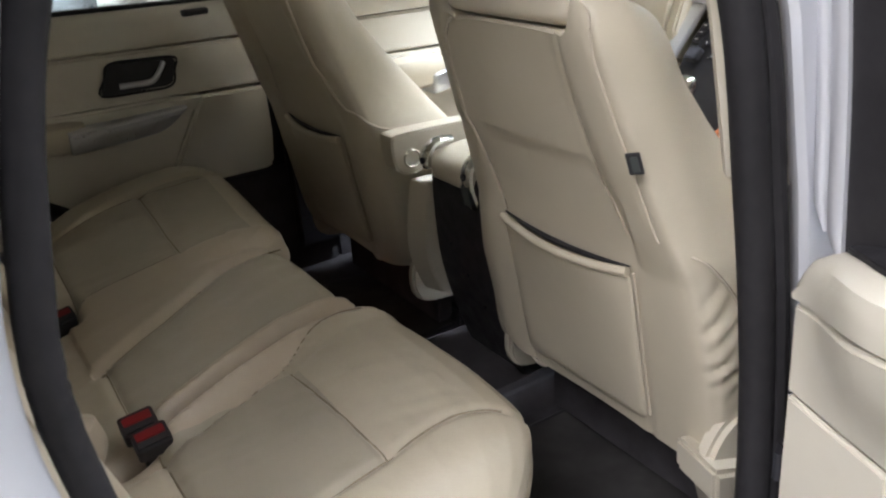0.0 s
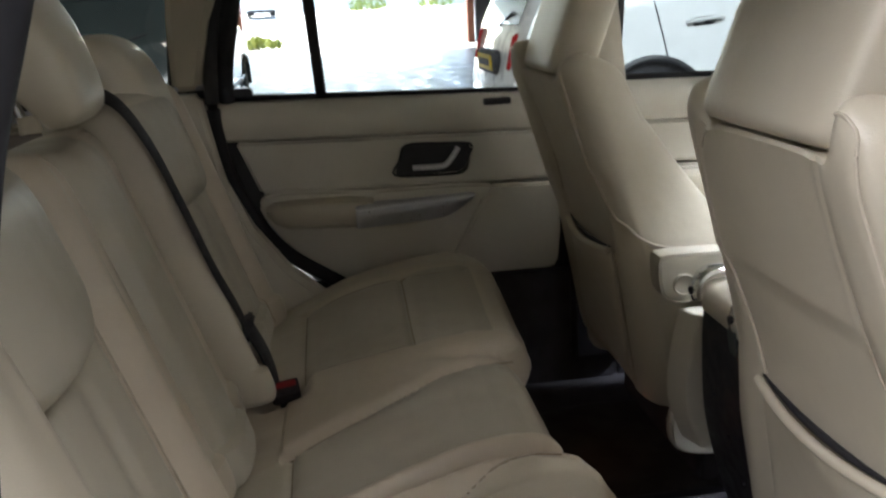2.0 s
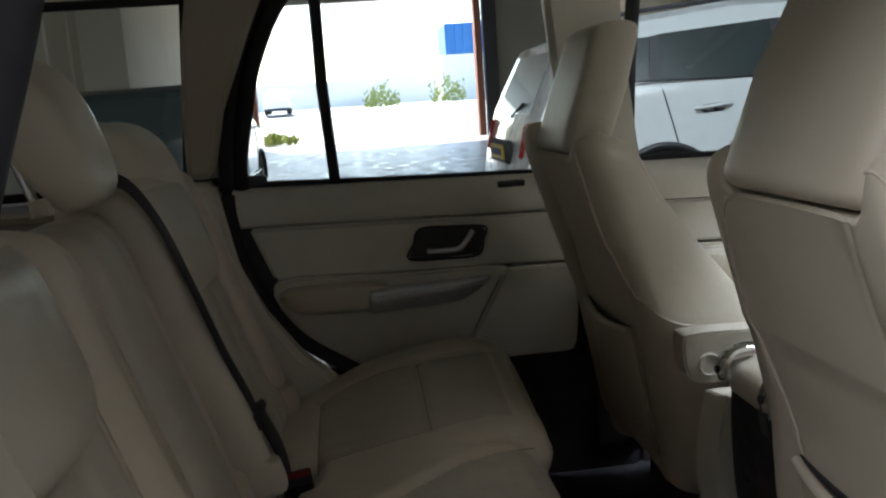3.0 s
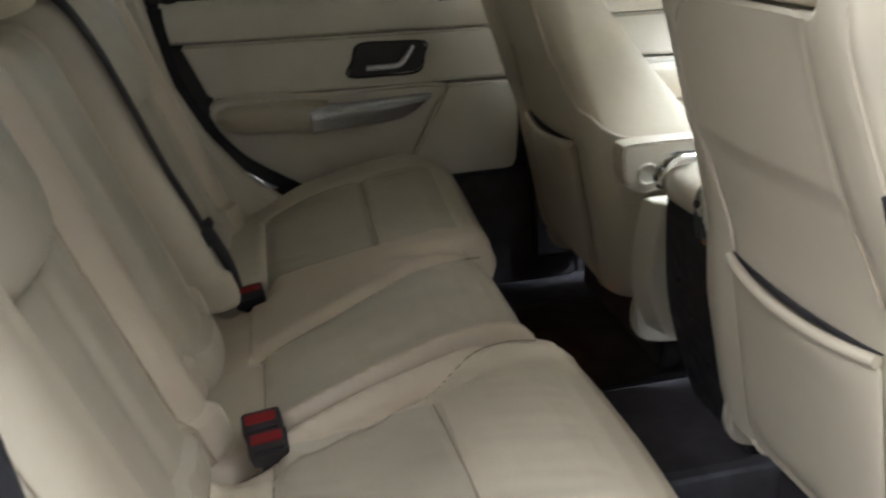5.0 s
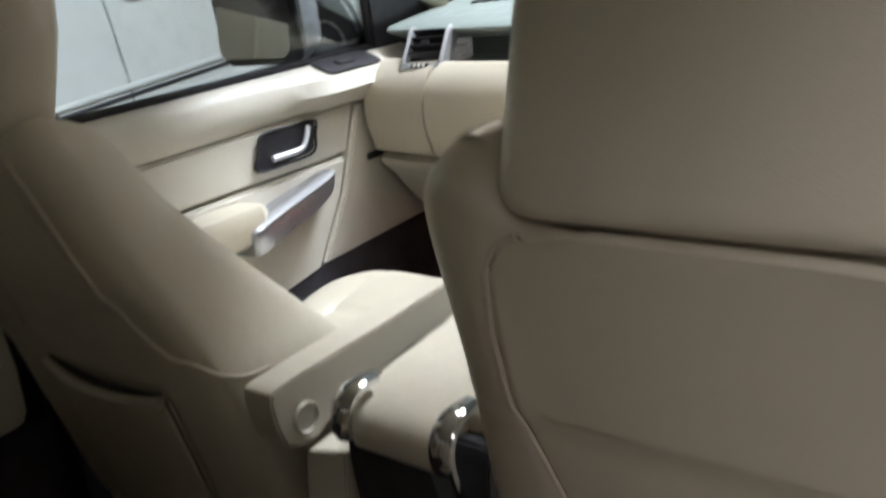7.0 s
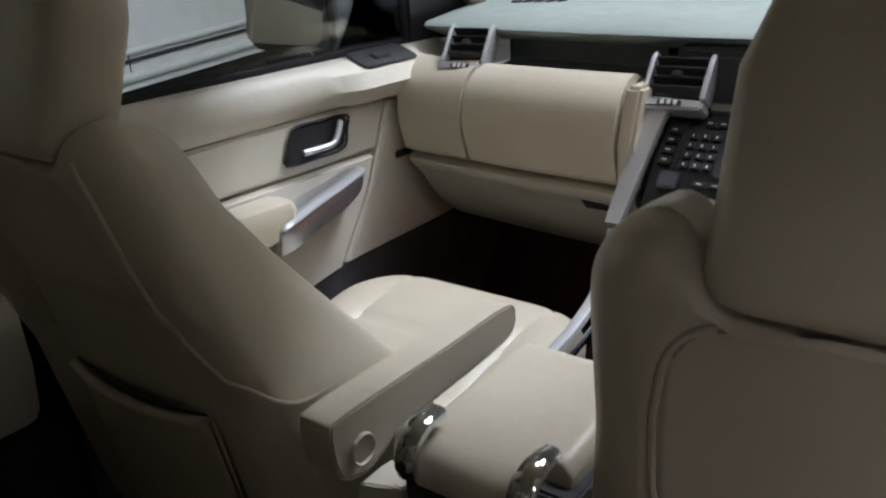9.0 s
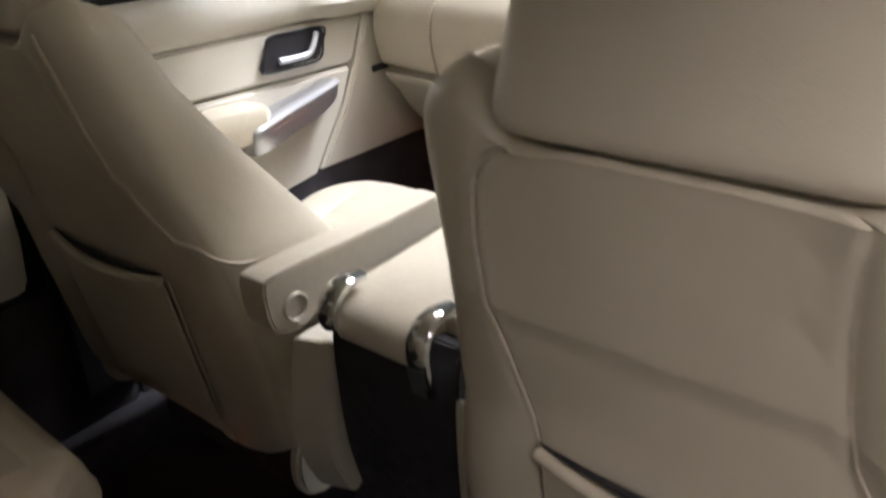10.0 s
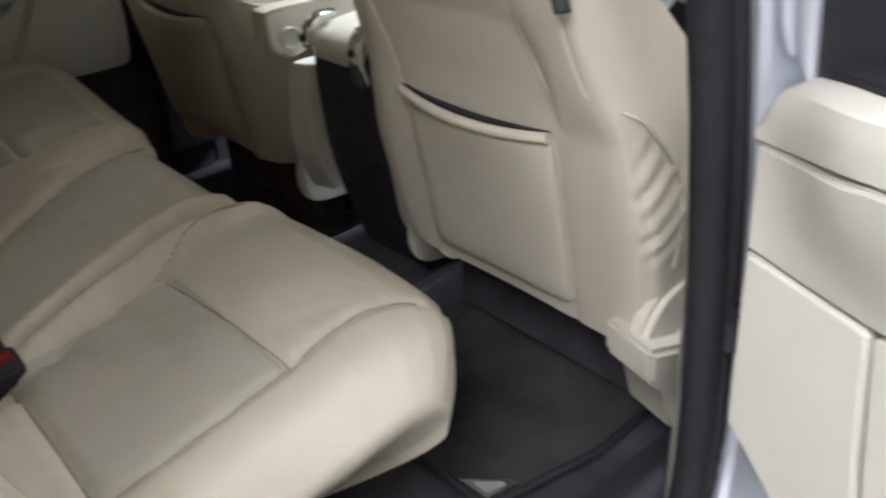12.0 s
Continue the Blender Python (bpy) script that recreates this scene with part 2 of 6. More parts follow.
def pillow(W, L, top, bottom, nu=40, nv=40, p=6.0, corner=0.05, relief=None, warp=None):
    """A closed cushion W wide and L long, swelling top above and bottom below its rim."""
    bm = bmesh.new()
    us = [math.sin(math.pi / 2 * (2 * i / nu - 1)) for i in range(nu + 1)]
    vs = [math.sin(math.pi / 2 * (2 * j / nv - 1)) for j in range(nv + 1)]

    def cut(a, half):
        over = max(0.0, (abs(a) * half - (half - corner)) / corner)
        return corner * (1 - math.sqrt(max(0.0, 1 - over * over)))

    def place(u, v, side):
        x = u * (W / 2 - cut(v, L / 2) * abs(u))
        y = v * (L / 2)
        x = u * (W / 2 - cut(v, L / 2))
        rim = (max(0.0, 1 - abs(u) ** p) * max(0.0, 1 - abs(v) ** p)) ** 0.5
        z = (top if side > 0 else -bottom) * rim
        if relief and side > 0:
            z += relief(x, y) * min(1.0, rim * 2)
        q = Vector((x, y, z))
        return warp(q) if warp else q

    upper = [[bm.verts.new(place(u, v, 1)) for u in us] for v in vs]
    lower = [[upper[j][i] if i in (0, nu) or j in (0, nv) else bm.verts.new(place(us[i], vs[j], -1)) for i in range(nu + 1)] for j in range(nv + 1)]
    for g, flip in ((upper, False), (lower, True)):
        for j in range(nv):
            for i in range(nu):
                q = (g[j][i], g[j][i + 1], g[j + 1][i + 1], g[j + 1][i])
                bm.faces.new(q[::-1] if flip else q)
    return bm


def plate(outline, depth, bevel=0.004, to3d=None, segments=2):
    """A slab with a 2D outline, depth thick, bevelled all round; to3d places (a, b, h)."""
    bm = bmesh.new()
    low = [bm.verts.new((a, b, 0)) for a, b in outline]
    f = bm.faces.new(low)
    r = bmesh.ops.extrude_face_region(bm, geom=[f])
    for v in r["geom"]:
        if isinstance(v, bmesh.types.BMVert):
            v.co.z += depth
    if bevel:
        bmesh.ops.recalc_face_normals(bm, faces=bm.faces[:])
        sharp = [e for e in bm.edges if len(e.link_faces) == 2 and e.calc_face_angle(0) > 0.6]
        bmesh.ops.bevel(bm, geom=sharp, offset=bevel, segments=segments, affect="EDGES", clamp_overlap=True)
    if to3d:
        for v in bm.verts:
            v.co = to3d(*v.co)
    return bm


def box(x0, x1, y0, y1, z0, z1, bevel=0.005, segments=2):
    return plate([(x0, y0), (x1, y0), (x1, y1), (x0, y1)], z1 - z0, bevel, lambda a, b, h: Vector((a, b, z0 + h)), segments)


def rounded(a0, a1, b0, b1, r, n=5):
    pts = []
    for ca, cb, s in ((a1 - r, b1 - r, 0), (a0 + r, b1 - r, 1), (a0 + r, b0 + r, 2), (a1 - r, b0 + r, 3)):
        for k in range(n + 1):
            t = math.pi / 2 * (s + k / n)
            pts.append((ca + r * math.cos(t), cb + r * math.sin(t)))
    return pts


def interp(x, table):
    return float(np.interp(x, [a for a, _ in table], [b for _, b in table]))


def groove(d, depth, width):
    return -depth * math.exp(-(d / width) ** 2)


def move(bm, m):
    bmesh.ops.transform(bm, matrix=m, verts=bm.verts[:])
    return bm


# ---------------------------------------------------------------- front seats
REAR = [(0.66, 0.083), (0.73, 0.072), (0.975, 0.030), (1.16, -0.030), (1.27, -0.066), (1.34, -0.092)]   # rear face of a front backrest
DEEP = [(0.66, 0.25), (0.86, 0.24), (0.958, 0.215), (1.10, 0.155), (1.197, 0.118), (1.317, 0.10), (1.34, 0.09)]
HALF = [(0.66, 0.235), (0.74, 0.244), (0.88, 0.250), (1.00, 0.238), (1.14, 0.210), (1.24, 0.197), (1.30, 0.186), (1.34, 0.175)]
TAPER = [(0.66, 0.0), (0.90, 0.012), (1.02, 0.034), (1.14, 0.040), (1.34, 0.030)]      # the flanks draw in towards the front
FLAT = [(0.66, 0.128), (0.97, 0.128), (1.06, 0.122), (1.12, 0.104), (1.20, 0.086), (1.34, 0.076)]
BOLSTER = [(0.96, 0.146), (1.03, 0.131), (1.06, 0.121), (1.085, 0.111), (1.13, 0.1045), (1.187, 0.102), (1.228, 0.103), (1.264, 0.106), (1.34, 0.108)]      # seam of the outer bolster
WING = [(0.66, 0.0), (0.85, 0.002), (1.0, 0.006), (1.14, 0.010), (1.25, 0.011), (1.34, 0.006)]      # the bolsters stand back of the middle
PIPE_OUT = [(1.02, 0.199), (1.058, 0.189), (1.14, 0.181), (1.163, 0.176), (1.236, 0.167), (1.286, 0.167)]      # rear piping of the outer shoulder
PIPE_PAX = [(1.03, 0.192), (1.06, 0.172), (1.083, 0.160), (1.12, 0.153), (1.168, 0.149), (1.238, 0.150), (1.289, 0.145), (1.300, 0.141)]      # the passenger seat's, which turns off to its flank
PIPE_IN = [(0.73, 0.134), (0.925, 0.130), (0.99, 0.134), (1.06, 0.142), (1.097, 0.146), (1.128, 0.146), (1.186, 0.139), (1.233, 0.127), (1.272, 0.106), (1.29, 0.098)]      # and of the console side
SEAT_X = 0.393


def crown(z):
    """How far the backrest's top has rounded over at a height, 0 to 1."""
    t = max(0.0, min(1.0, (z - 1.25) / 0.066))
    return 1 - math.sqrt(1 - t * t)


def slope(z):
    """The same for the console side, which draws in earlier."""
    return max(0.0, min(1.0, (z - 1.25) / 0.066)) ** 3


def seat_ring(z, shrink=0.0, inner=0):
    """The backrest's outline at a height; inner: the sign of the side that faces the console, which is slimmer."""
    y, d, b, a = (interp(z, t) for t in (REAR, DEEP, HALF, FLAT))
    b -= shrink
    w = interp(z, WING)
    f = b - interp(z, TAPER)
    half = [(0, 0.004), (a * 0.55, 0.003), (a, 0.0), (a + 0.35 * (b - a), -0.8 * w), (a + 0.75 * (b - a), -w), (b - 0.010, 0.010 - w * 0.8), (b, 0.034),
            (0.5 * (b + f) + 0.004, 0.5 * d + 0.02), (f + 0.002, d - 0.014), (f - 0.022, d), (f - 0.07, d - 0.02), (0, d - 0.05)]
    lean = slope(z) * 0.045 - crown(z) * 0.028
    c, g = b - lean - 0.012 * min(1.0, max(0, (z - 0.86) / 0.12)), f - lean          # the console side is slimmer and flat to its piping
    flat = [(0, 0.004), (c * 0.3, 0.003), (c * 0.6, 0.001), (c - 0.056, -0.001), (c - 0.024, 0.007), (c - 0.007, 0.021), (c, 0.044),
            (0.5 * (c + g) + 0.004, 0.5 * d + 0.02), (g + 0.002, d - 0.014), (g - 0.022, d), (g - 0.07, d - 0.02), (0, d - 0.05)]
    right, left = (flat, half) if inner > 0 else (half, flat)
    ring = right + [(-x, yy) for x, yy in left[-2:0:-1]]
    return [Vector((p.x, y + min(p.y, max(d - 0.001, 0)), z)) for p in catmull([(x, yy, 0) for x, yy in ring], 9, True)]


def arc_height(u):
    """The cross seam above the map pocket, dipping towards the outer bolster."""
    return 1.108 - 0.004 * math.cos(u * 14) - 7.0 * max(0.0, u - 0.085) ** 1.8


def soft(t):
    t = max(0.0, min(1.0, t))
    return t * t * (3 - 2 * t)


def backrest_relief(x, z, inner):
    """Seams and soft hollows of the rear face; the outer bolster stands proud of the middle."""
    u = -inner * x
    h = 0.0
    a = interp(z, FLAT)
    if z > 0.96:
        d = u - interp(z, BOLSTER)
        fade = soft((z - 0.97) / 0.06)
        h += fade * (0.002 * soft(d / 0.03) + groove(d, 0.0020, 0.0035))
        h += 0.0006 * fade * math.exp(-((d - 0.014) / 0.010) ** 2) + 0.0004 * fade * math.exp(-((d + 0.008) / 0.005) ** 2)
        h += groove(u - interp(z, PIPE_OUT), 0.0018, 0.004) * soft((z - 1.03) / 0.03)
    if inner < 0 or z < 1.0:
        h += groove(-u - interp(z, PIPE_IN), 0.0026, 0.0045)
    edge = arc_height(u)
    inside = soft((0.150 - u) / 0.02)
    h += groove(z - edge, 0.0030, 0.0045) * inside
    if z < edge:
        h -= 0.0045 * inside * soft((edge - z) / 0.014) * soft((z - 0.95) / 0.06)
    if z > edge:
        h += 0.0015 * soft((interp(z, BOLSTER) - u) / 0.05)
    if z < 0.965:
        h += groove(abs(x) - a, 0.003, 0.006)
    return h


def recess(x, inner):
    """Depth of the hollow between the shoulders, in which the headrest sits; it slopes gently on the console side."""
    start, run = (0.090, 0.056) if x * inner > 0 else (0.116, 0.026)
    return 0.054 * (0.5 + 0.5 * math.cos(math.pi * min(1, max(0, (abs(x - 0.006) - start) / run))))


def rear_face(x, z):
    """The point of the backrest's rear face at x from the seat's middle and height z."""
    a, b = interp(z, FLAT), interp(z, HALF)
    t = max(0.0, min(1.0, (abs(x) - a) / (b - a)))
    return interp(z, REAR) - interp(z, WING) * math.sin(min(1.0, t * 1.35) * math.pi / 2) + 0.03 * max(0.0, t - 0.8) / 0.2


def front_seat(name, label, sx, headrest_label, tag):
    seat = thing(name, label, "car seat", "front seats", at=(sx, 0, 0.5))
    inner = -1 if sx > 0 else 1                      # the side that faces the console
    down = Matrix.Translation((0, 0, -0.5))

    # backrest
    bm = bmesh.new()
    rows = []
    zs = [0.70, 0.706, 0.715, 0.73] + [0.74 + 0.006 * k for k in range(92)] + [1.2915, 1.297, 1.3015, 1.306, 1.3095, 1.3125, 1.3145, 1.3156, 1.316]
    for i, z in enumerate(zs):
        shrink = 0.02 * max(0, 1 - (z - 0.70) / 0.03) ** 2 + 0.028 * crown(z)
        rows.append(seat_ring(z, shrink, inner))
    for row in rows:
        z = row[0].z
        for p in row:
            n = (p.y - interp(z, REAR)) / interp(z, DEEP)
            if n < 0.15:
                p.y -= backrest_relief(p.x, z, inner) * min(1.0, 1 - n / 0.15)
            zf = z - max(0.0, min(1.0, (z - 1.24) / 0.076)) * recess(p.x, inner)
            p.y += interp(zf, REAR) - interp(z, REAR)
            p.z = zf
            round_off = 1 - recess(p.x, inner) / 0.054
            if p.x * inner > 0:
                p.y += 0.020 * slope(z) * round_off if n < 0.5 else -0.020 * slope(z) * round_off
            else:
                p.y += (0.024 - 0.062 * soft(n)) * crown(z) * round_off
                p.z -= 0.030 * soft(n) * crown(z) * round_off
            if tag and 0.76 < z < 1.02 and n < 0.42 and p.x > 0.17:      # loose folds low on the outer bolster
                wave = 0.5 + 0.5 * math.sin((z - 0.95 * p.y) * 165 + 1.3 * math.sin(z * 29) + 0.5 * math.sin(p.y * 70))
                d = (0.0066 * wave ** 1.2 - 0.003) * math.exp(-((z - 0.90) / 0.085) ** 4) * soft((n + 0.03) / 0.10) * soft((0.44 - n) / 0.12) * soft((p.x - 0.19) / 0.04) * (0.75 + 0.25 * math.sin(z * 97))
                p.x -= d
                p.y += 0.5 * d * soft((0.16 - n) / 0.1)
    last = rows[-1]
    mid = sum(last, Vector()) / len(last)
    for k in range(1, 40):
        f = 1 - k / 40
        x = [mid.x + (p.x - mid.x) * f for p in last]
        rows.append([Vector((xx, mid.y + (p.y - mid.y) * f, 1.316 + 0.004 * min(1, k / 4) - recess(xx, inner) - f * (1.316 - recess(p.x, inner) - p.z))) for xx, p in zip(x, last)])
    loft(bm, rows)
    shell = BVHTree.FromBMesh(bm)

    def on_rear(x, z, proud):
        hit = shell.ray_cast(Vector((x, -0.5, z)), Vector((0, 1, 0)))[0]
        return [hit - Vector((0, proud, 0))] if hit else []
    back = part("backrest", move(bm, down), LEATHER, seat)

    # piping along the rear corners and round the flanks
    for s in (-1, 1):
        pts = []
        for k in range(60):
            z = 0.93 + (1.276 - 0.93) * k / 59
            pts += on_rear(s * interp(z, PIPE_PAX if s == inner else PIPE_OUT), z, 0.0006)
        for q in catmull([(0.1665, 1.2865, 0), (0.163, 1.295, 0), (0.155, 1.302, 0), (0.147, 1.3035, 0), (0.142, 1.302, 0)], 5) if s != inner else ():      # over the shoulder towards the headrest
            pts += on_rear(s * q.x, q.y, 0.0006)
        zc = 1.03                 # where the flank's seam leaves the corner
        pts = [q for q in pts if q.z > zc]
        run = [(0.012, 0.0), (0.030, -0.018), (0.060, -0.034), (0.10, -0.040), (0.16, -0.040)] if s == inner else [(0.0, 0.0), (0.030, -0.030), (0.068, -0.078), (0.088, -0.122), (0.088, -0.17), (0.083, -0.21)]
        curve = []
        for dy, dz in [(q.y, q.z) for q in catmull([(0, *q) for q in run], 6)]:
            z = zc + dz
            b, d, y0 = interp(z, HALF), interp(z, DEEP), interp(zc, REAR) + 0.002 + dy
            k = max(0.0, min(1.0, (y0 - interp(z, REAR) - 0.034) / (d - 0.048)))
            x = b - interp(z, TAPER) * k - (0.012 * max(0.0, 1 - k) * min(1.0, max(0, (z - 0.86) / 0.12)) if s == inner else 0) + 0.0022 - 0.012 * max(0.0, 1 - dy / 0.02)
            if s != inner:
                x = 0.199 + (x - 0.199) * soft(dy / 0.016)
                y0 -= (0.002 + interp(z, WING)) * (1 - soft(dy / 0.02))
            curve.append(Vector((s * x, y0, z)))
        if s == inner and not tag or s != inner:
            part("piping", move(tube(curve[::-1] + pts, 0.0026 if s == inner else 0.0016, 8), down), PIPING, back)
            # shade along the piping, drawn as a thin dark bar
            part("seam", move(tube([q + Vector((0, 0.0036, -0.0016)) for q in curve[::-1]] + [q + Vector((-s * 0.0030, 0.0018, 0)) for q in pts], 0.0011, 6), down), SEAM_SHADE, back)
        if s == inner and tag:
            rear_line = []
            for k in range(56):
                z = 0.735 + 0.555 * k / 55
                x = s * interp(z, PIPE_IN)
                zf = z - max(0.0, min(1.0, (z - 1.24) / 0.076)) * recess(x, inner)
                rear_line += on_rear(x, zf, 0.0006)
            part("piping", move(tube(rear_line, 0.0024, 8), down), PIPING, back)
            # this piping's shaded side, again a dark bar
            part("seam", move(tube([q + Vector((-s * 0.0032, 0.0012, 0)) for q in rear_line], 0.0013, 6), down), SEAM_SHADE, back)
        fr = [Vector((s * (interp(z, HALF) - interp(z, TAPER) - 0.003), interp(z, REAR) + interp(z, DEEP) - 0.011, z)) for z in (0.93 + 0.325 * k / 24 for k in range(25))]
        part("piping", move(tube(fr, 0.0022, 6), down), PIPING, back)
        if s == inner and tag:
            continue
        vert = [Vector((s * interp(z, FLAT), rear_face(interp(z, FLAT), z) + 0.0005, z)) for z in (0.735 + 0.225 * k / 20 for k in range(21))]
        part("piping", move(tube(vert, 0.0018, 6), down), PIPING, back)
    line = [Vector((-inner * interp(z, BOLSTER), 0, z)) for z in (1.02 + 0.242 * k / 30 for k in range(31))]
    line = [Vector((q.x, rear_face(q.x, q.z) + 0.0019, q.z)) for q in line]
    part("seam", move(tube(line, 0.0012, 6), down), STITCH, back)

    # map pocket with a rolled hem; a black bar paints the shade in its slit
    def pocket_warp(q):
        z = 0.845 + q.y
        sag = 0.010 * (1 - (q.x / 0.125) ** 2) * max(0.0, (q.y + 0.02) / 0.12)
        gape = 0.013 * max(0.0, q.y / 0.115) ** 2 * max(0.0, 1 - (q.x / 0.128) ** 2)
        return Vector((q.x, rear_face(0, z) - 0.004 - q.z - gape, z - sag))
    pocket = part("map_pocket", move(pillow(0.254, 0.236, 0.006, 0.001, 30, 30, 10, 0.012, None, pocket_warp), down), LEATHER, seat)
    hem = []
    for k in range(31):
        x = -0.126 + 0.252 * k / 30
        g = 1 - (x / 0.128) ** 2
        hem.append(Vector((x, rear_face(0, 0.962) - 0.008 - 0.013 * g, 0.965 - 0.009 * g)))
    part("hem", move(tube(hem, 0.0065, 10), down), LEATHER, pocket)
    slit = [Vector((p.x, rear_face(0, 0.97) - 0.002 - 0.005 * (1 - (p.x / 0.128) ** 2), p.z + 0.006)) for p in hem]
    part("opening", move(tube(slit, [0.0010 + 0.0032 * (1 - (p.x / 0.127) ** 2) for p in slit], 8), down), BLACK, pocket)

    # headrest on two posts
    def head_warp(q):
        z = 1.3745 + q.y
        return Vector((0.006 + q.x * (1.0 - (0.30 if q.x * inner > 0 else 0.03) * max(0, q.y / 0.1)), -0.033 + 0.36 * (z - 1.275) - q.z, z))
    rest = part("headrest", move(pillow(0.238, 0.216, 0.042, 0.040, 40, 40, 14, 0.020, None, head_warp), down), LEATHER, seat, headrest_label)
    for s in (-1, 1):
        foot = Vector((s * 0.068, interp(1.27, REAR) + 0.034, 1.232))
        part("headrest_post", move(tube([foot, foot + Vector((0, -0.02, 0.08))], 0.006, 10), down), CHROME, seat)
        part("post_collar", move(tube([foot + Vector((0, -0.008, 0.018)), foot + Vector((0, -0.015, 0.036))], [0.012, 0.012], 14), down), CREAM_PLASTIC, seat)

    # cushion, base and side trims
    def cush_warp(q):
        return Vector((q.x, 0.44 + q.y, 0.742 + 0.05 * (q.y / 0.27) + q.z))

    def cush_relief(x, y):
        return 0.012 * soft((abs(x) - 0.14) / 0.07) * soft((0.25 - y) / 0.12) + groove(abs(x) - 0.15, 0.006, 0.006) + groove(y - 0.10, 0.005, 0.008) * (abs(x) < 0.15) + groove(y + 0.02, 0.004, 0.008) * (abs(x) < 0.15)
    part("cushion", move(pillow(0.50, 0.56, 0.045, 0.08, 60, 60, 5, 0.11, cush_relief, cush_warp), down), LEATHER, seat)
    part("seat_base", move(box(-0.2, 0.2, 0.22, 0.66, 0.545, 0.70, 0.02), down), BLACK, seat)
    # added board that stops light from passing under the seat
    part("seat_skirt", move(box(-0.205, 0.205, 0.17, 0.215, 0.53, 0.70, 0.01), down), CARPET, seat)
    for x in (-0.19, 0.19):
        part("seat_rail", move(box(x - 0.02, x + 0.02, 0.22, 0.70, 0.505, 0.548, 0.006), down), BLACK, seat)
    for s in (-1, 1):
        prof = [(p.x, p.y) for p in catmull([(0.10, 0.70, 0), (0.14, 0.745, 0), (0.22, 0.765, 0), (0.40, 0.765, 0), (0.62, 0.77, 0), (0.68, 0.73, 0), (0.66, 0.66, 0), (0.45, 0.62, 0), (0.20, 0.61, 0), (0.11, 0.63, 0)], 4, True)]
        xo = 0.225 if s == -inner else 0.222
        part("side_trim", move(plate(prof, 0.022, 0.006, lambda a, b, h, s=s, xo=xo: Vector((s * (xo + h), a, b))), down), CREAM_PLASTIC, seat)
    # hinge cover at the outer foot of the backrest
    s = -inner
    cover = [(p.x, p.y) for p in catmull([(0.042, 0.735, 0), (0.065, 0.775, 0), (0.11, 0.797, 0), (0.16, 0.79, 0), (0.21, 0.73, 0), (0.2, 0.68, 0), (0.10, 0.69, 0), (0.055, 0.71, 0)], 4, True)]
    if tag:
        part("hinge_cover", move(plate(cover, 0.026, 0.008, lambda a, b, h, s=s: Vector((s * (0.226 + h), a, b))), down), CREAM_PLASTIC, seat)
    if tag:
        part("rail_cover", move(plate([(0.028, 0.752), (0.10, 0.725), (0.26, 0.745), (0.26, 0.66), (0.17, 0.655), (0.125, 0.60), (0.085, 0.60), (0.062, 0.675), (0.030, 0.705)], 0.085, 0.007,
                                  lambda a, b, h, s=s: Vector((s * (0.192 + h), a + 0.02 * (0.085 - h) / 0.085, b))), down), CREAM_PLASTIC, seat)
    # loop at the bottom edge of the backrest
    lp = [Vector((inner * 0.125 + 0.022 * math.cos(t), 0.083 + 0.002, 0.705 + 0.014 * math.sin(t))) for t in (math.pi * (1 + k / 10) for k in range(11))]
    part("pull_loop", move(tube(lp, 0.004, 6), down), CREAM_PLASTIC, seat)

    if not tag:
        # folding armrest with its pivot disc
        ax0, ax1 = 0.238, 0.284

        prof = [(p.x, p.y) for p in catmull([(0.060, 0.940, 0), (0.056, 0.968, 0), (0.057, 0.988, 0), (0.066, 0.995, 0), (0.12, 0.996, 0), (0.24, 0.993, 0), (0.36, 0.992, 0), (0.388, 0.980, 0),
                                             (0.382, 0.952, 0), (0.34, 0.944, 0), (0.24, 0.940, 0), (0.155, 0.938, 0), (0.126, 0.924, 0), (0.096, 0.916, 0), (0.070, 0.924, 0)], 5, True)]
        arm = part("armrest", move(plate(prof, ax1 - ax0, 0.006, lambda a, b, h: Vector((inner * (ax0 + h), a, b)), 3), down), LEATHER, seat)
        disc = [Vector((inner * (ax1 + 0.001), 0.096 + 0.018 * math.cos(t), 0.947 + 0.018 * math.sin(t))) for t in (2 * math.pi * k / 28 for k in range(28))]
        bm = bmesh.new()
        loft(bm, [[Vector((inner * (ax1 - 0.004 + e), 0.096 + (p.y - 0.096) * f, 0.947 + (p.z - 0.947) * f)) for p in disc] for e, f in ((0, 1.0), (0.006, 1.0), (0.008, 0.9), (0.005, 0.82))])
        part("pivot_disc", move(bm, down), CREAM_PLASTIC, arm)
        edge = [Vector((inner * (ax1 - 0.004), a, b)) for a, b in prof]
        part("piping", move(tube([e + Vector((inner * 0.002, 0, 0)) for e in edge], 0.0016, 6, closed=True), down), PIPING, arm)

    if tag:
        zc = 1.137
        xt = 0.194
        c = Vector((xt, interp(zc, REAR) - 0.012, zc))
        bm = plate(rounded(-0.008, 0.008, -0.013, 0.013, 0.0015), 0.003, 0.0008)
        turn = Matrix.Translation(c + Vector((0.006, -0.007, 0))) @ Matrix.Rotation(radians(28), 4, "Z") @ Matrix.Rotation(radians(-10), 4, "Y") @ Matrix.Rotation(radians(90 + 14), 4, "X")
        flag = part("side_tag", move(move(bm, turn), down), BLACK, seat, "small black woven tag with an unreadable grey mark")
        part("mark", move(move(plate(rounded(-0.003, 0.005, -0.009, 0.009, 0.001), 0.001, 0), turn @ Matrix.Translation((0, 0, 0.003))), down), DARKGREY, flag)
    return seat


front_seat("driver_seat", "cream leather driver's seat with map pocket and black side tag", SEAT_X, "cream leather headrest", True)
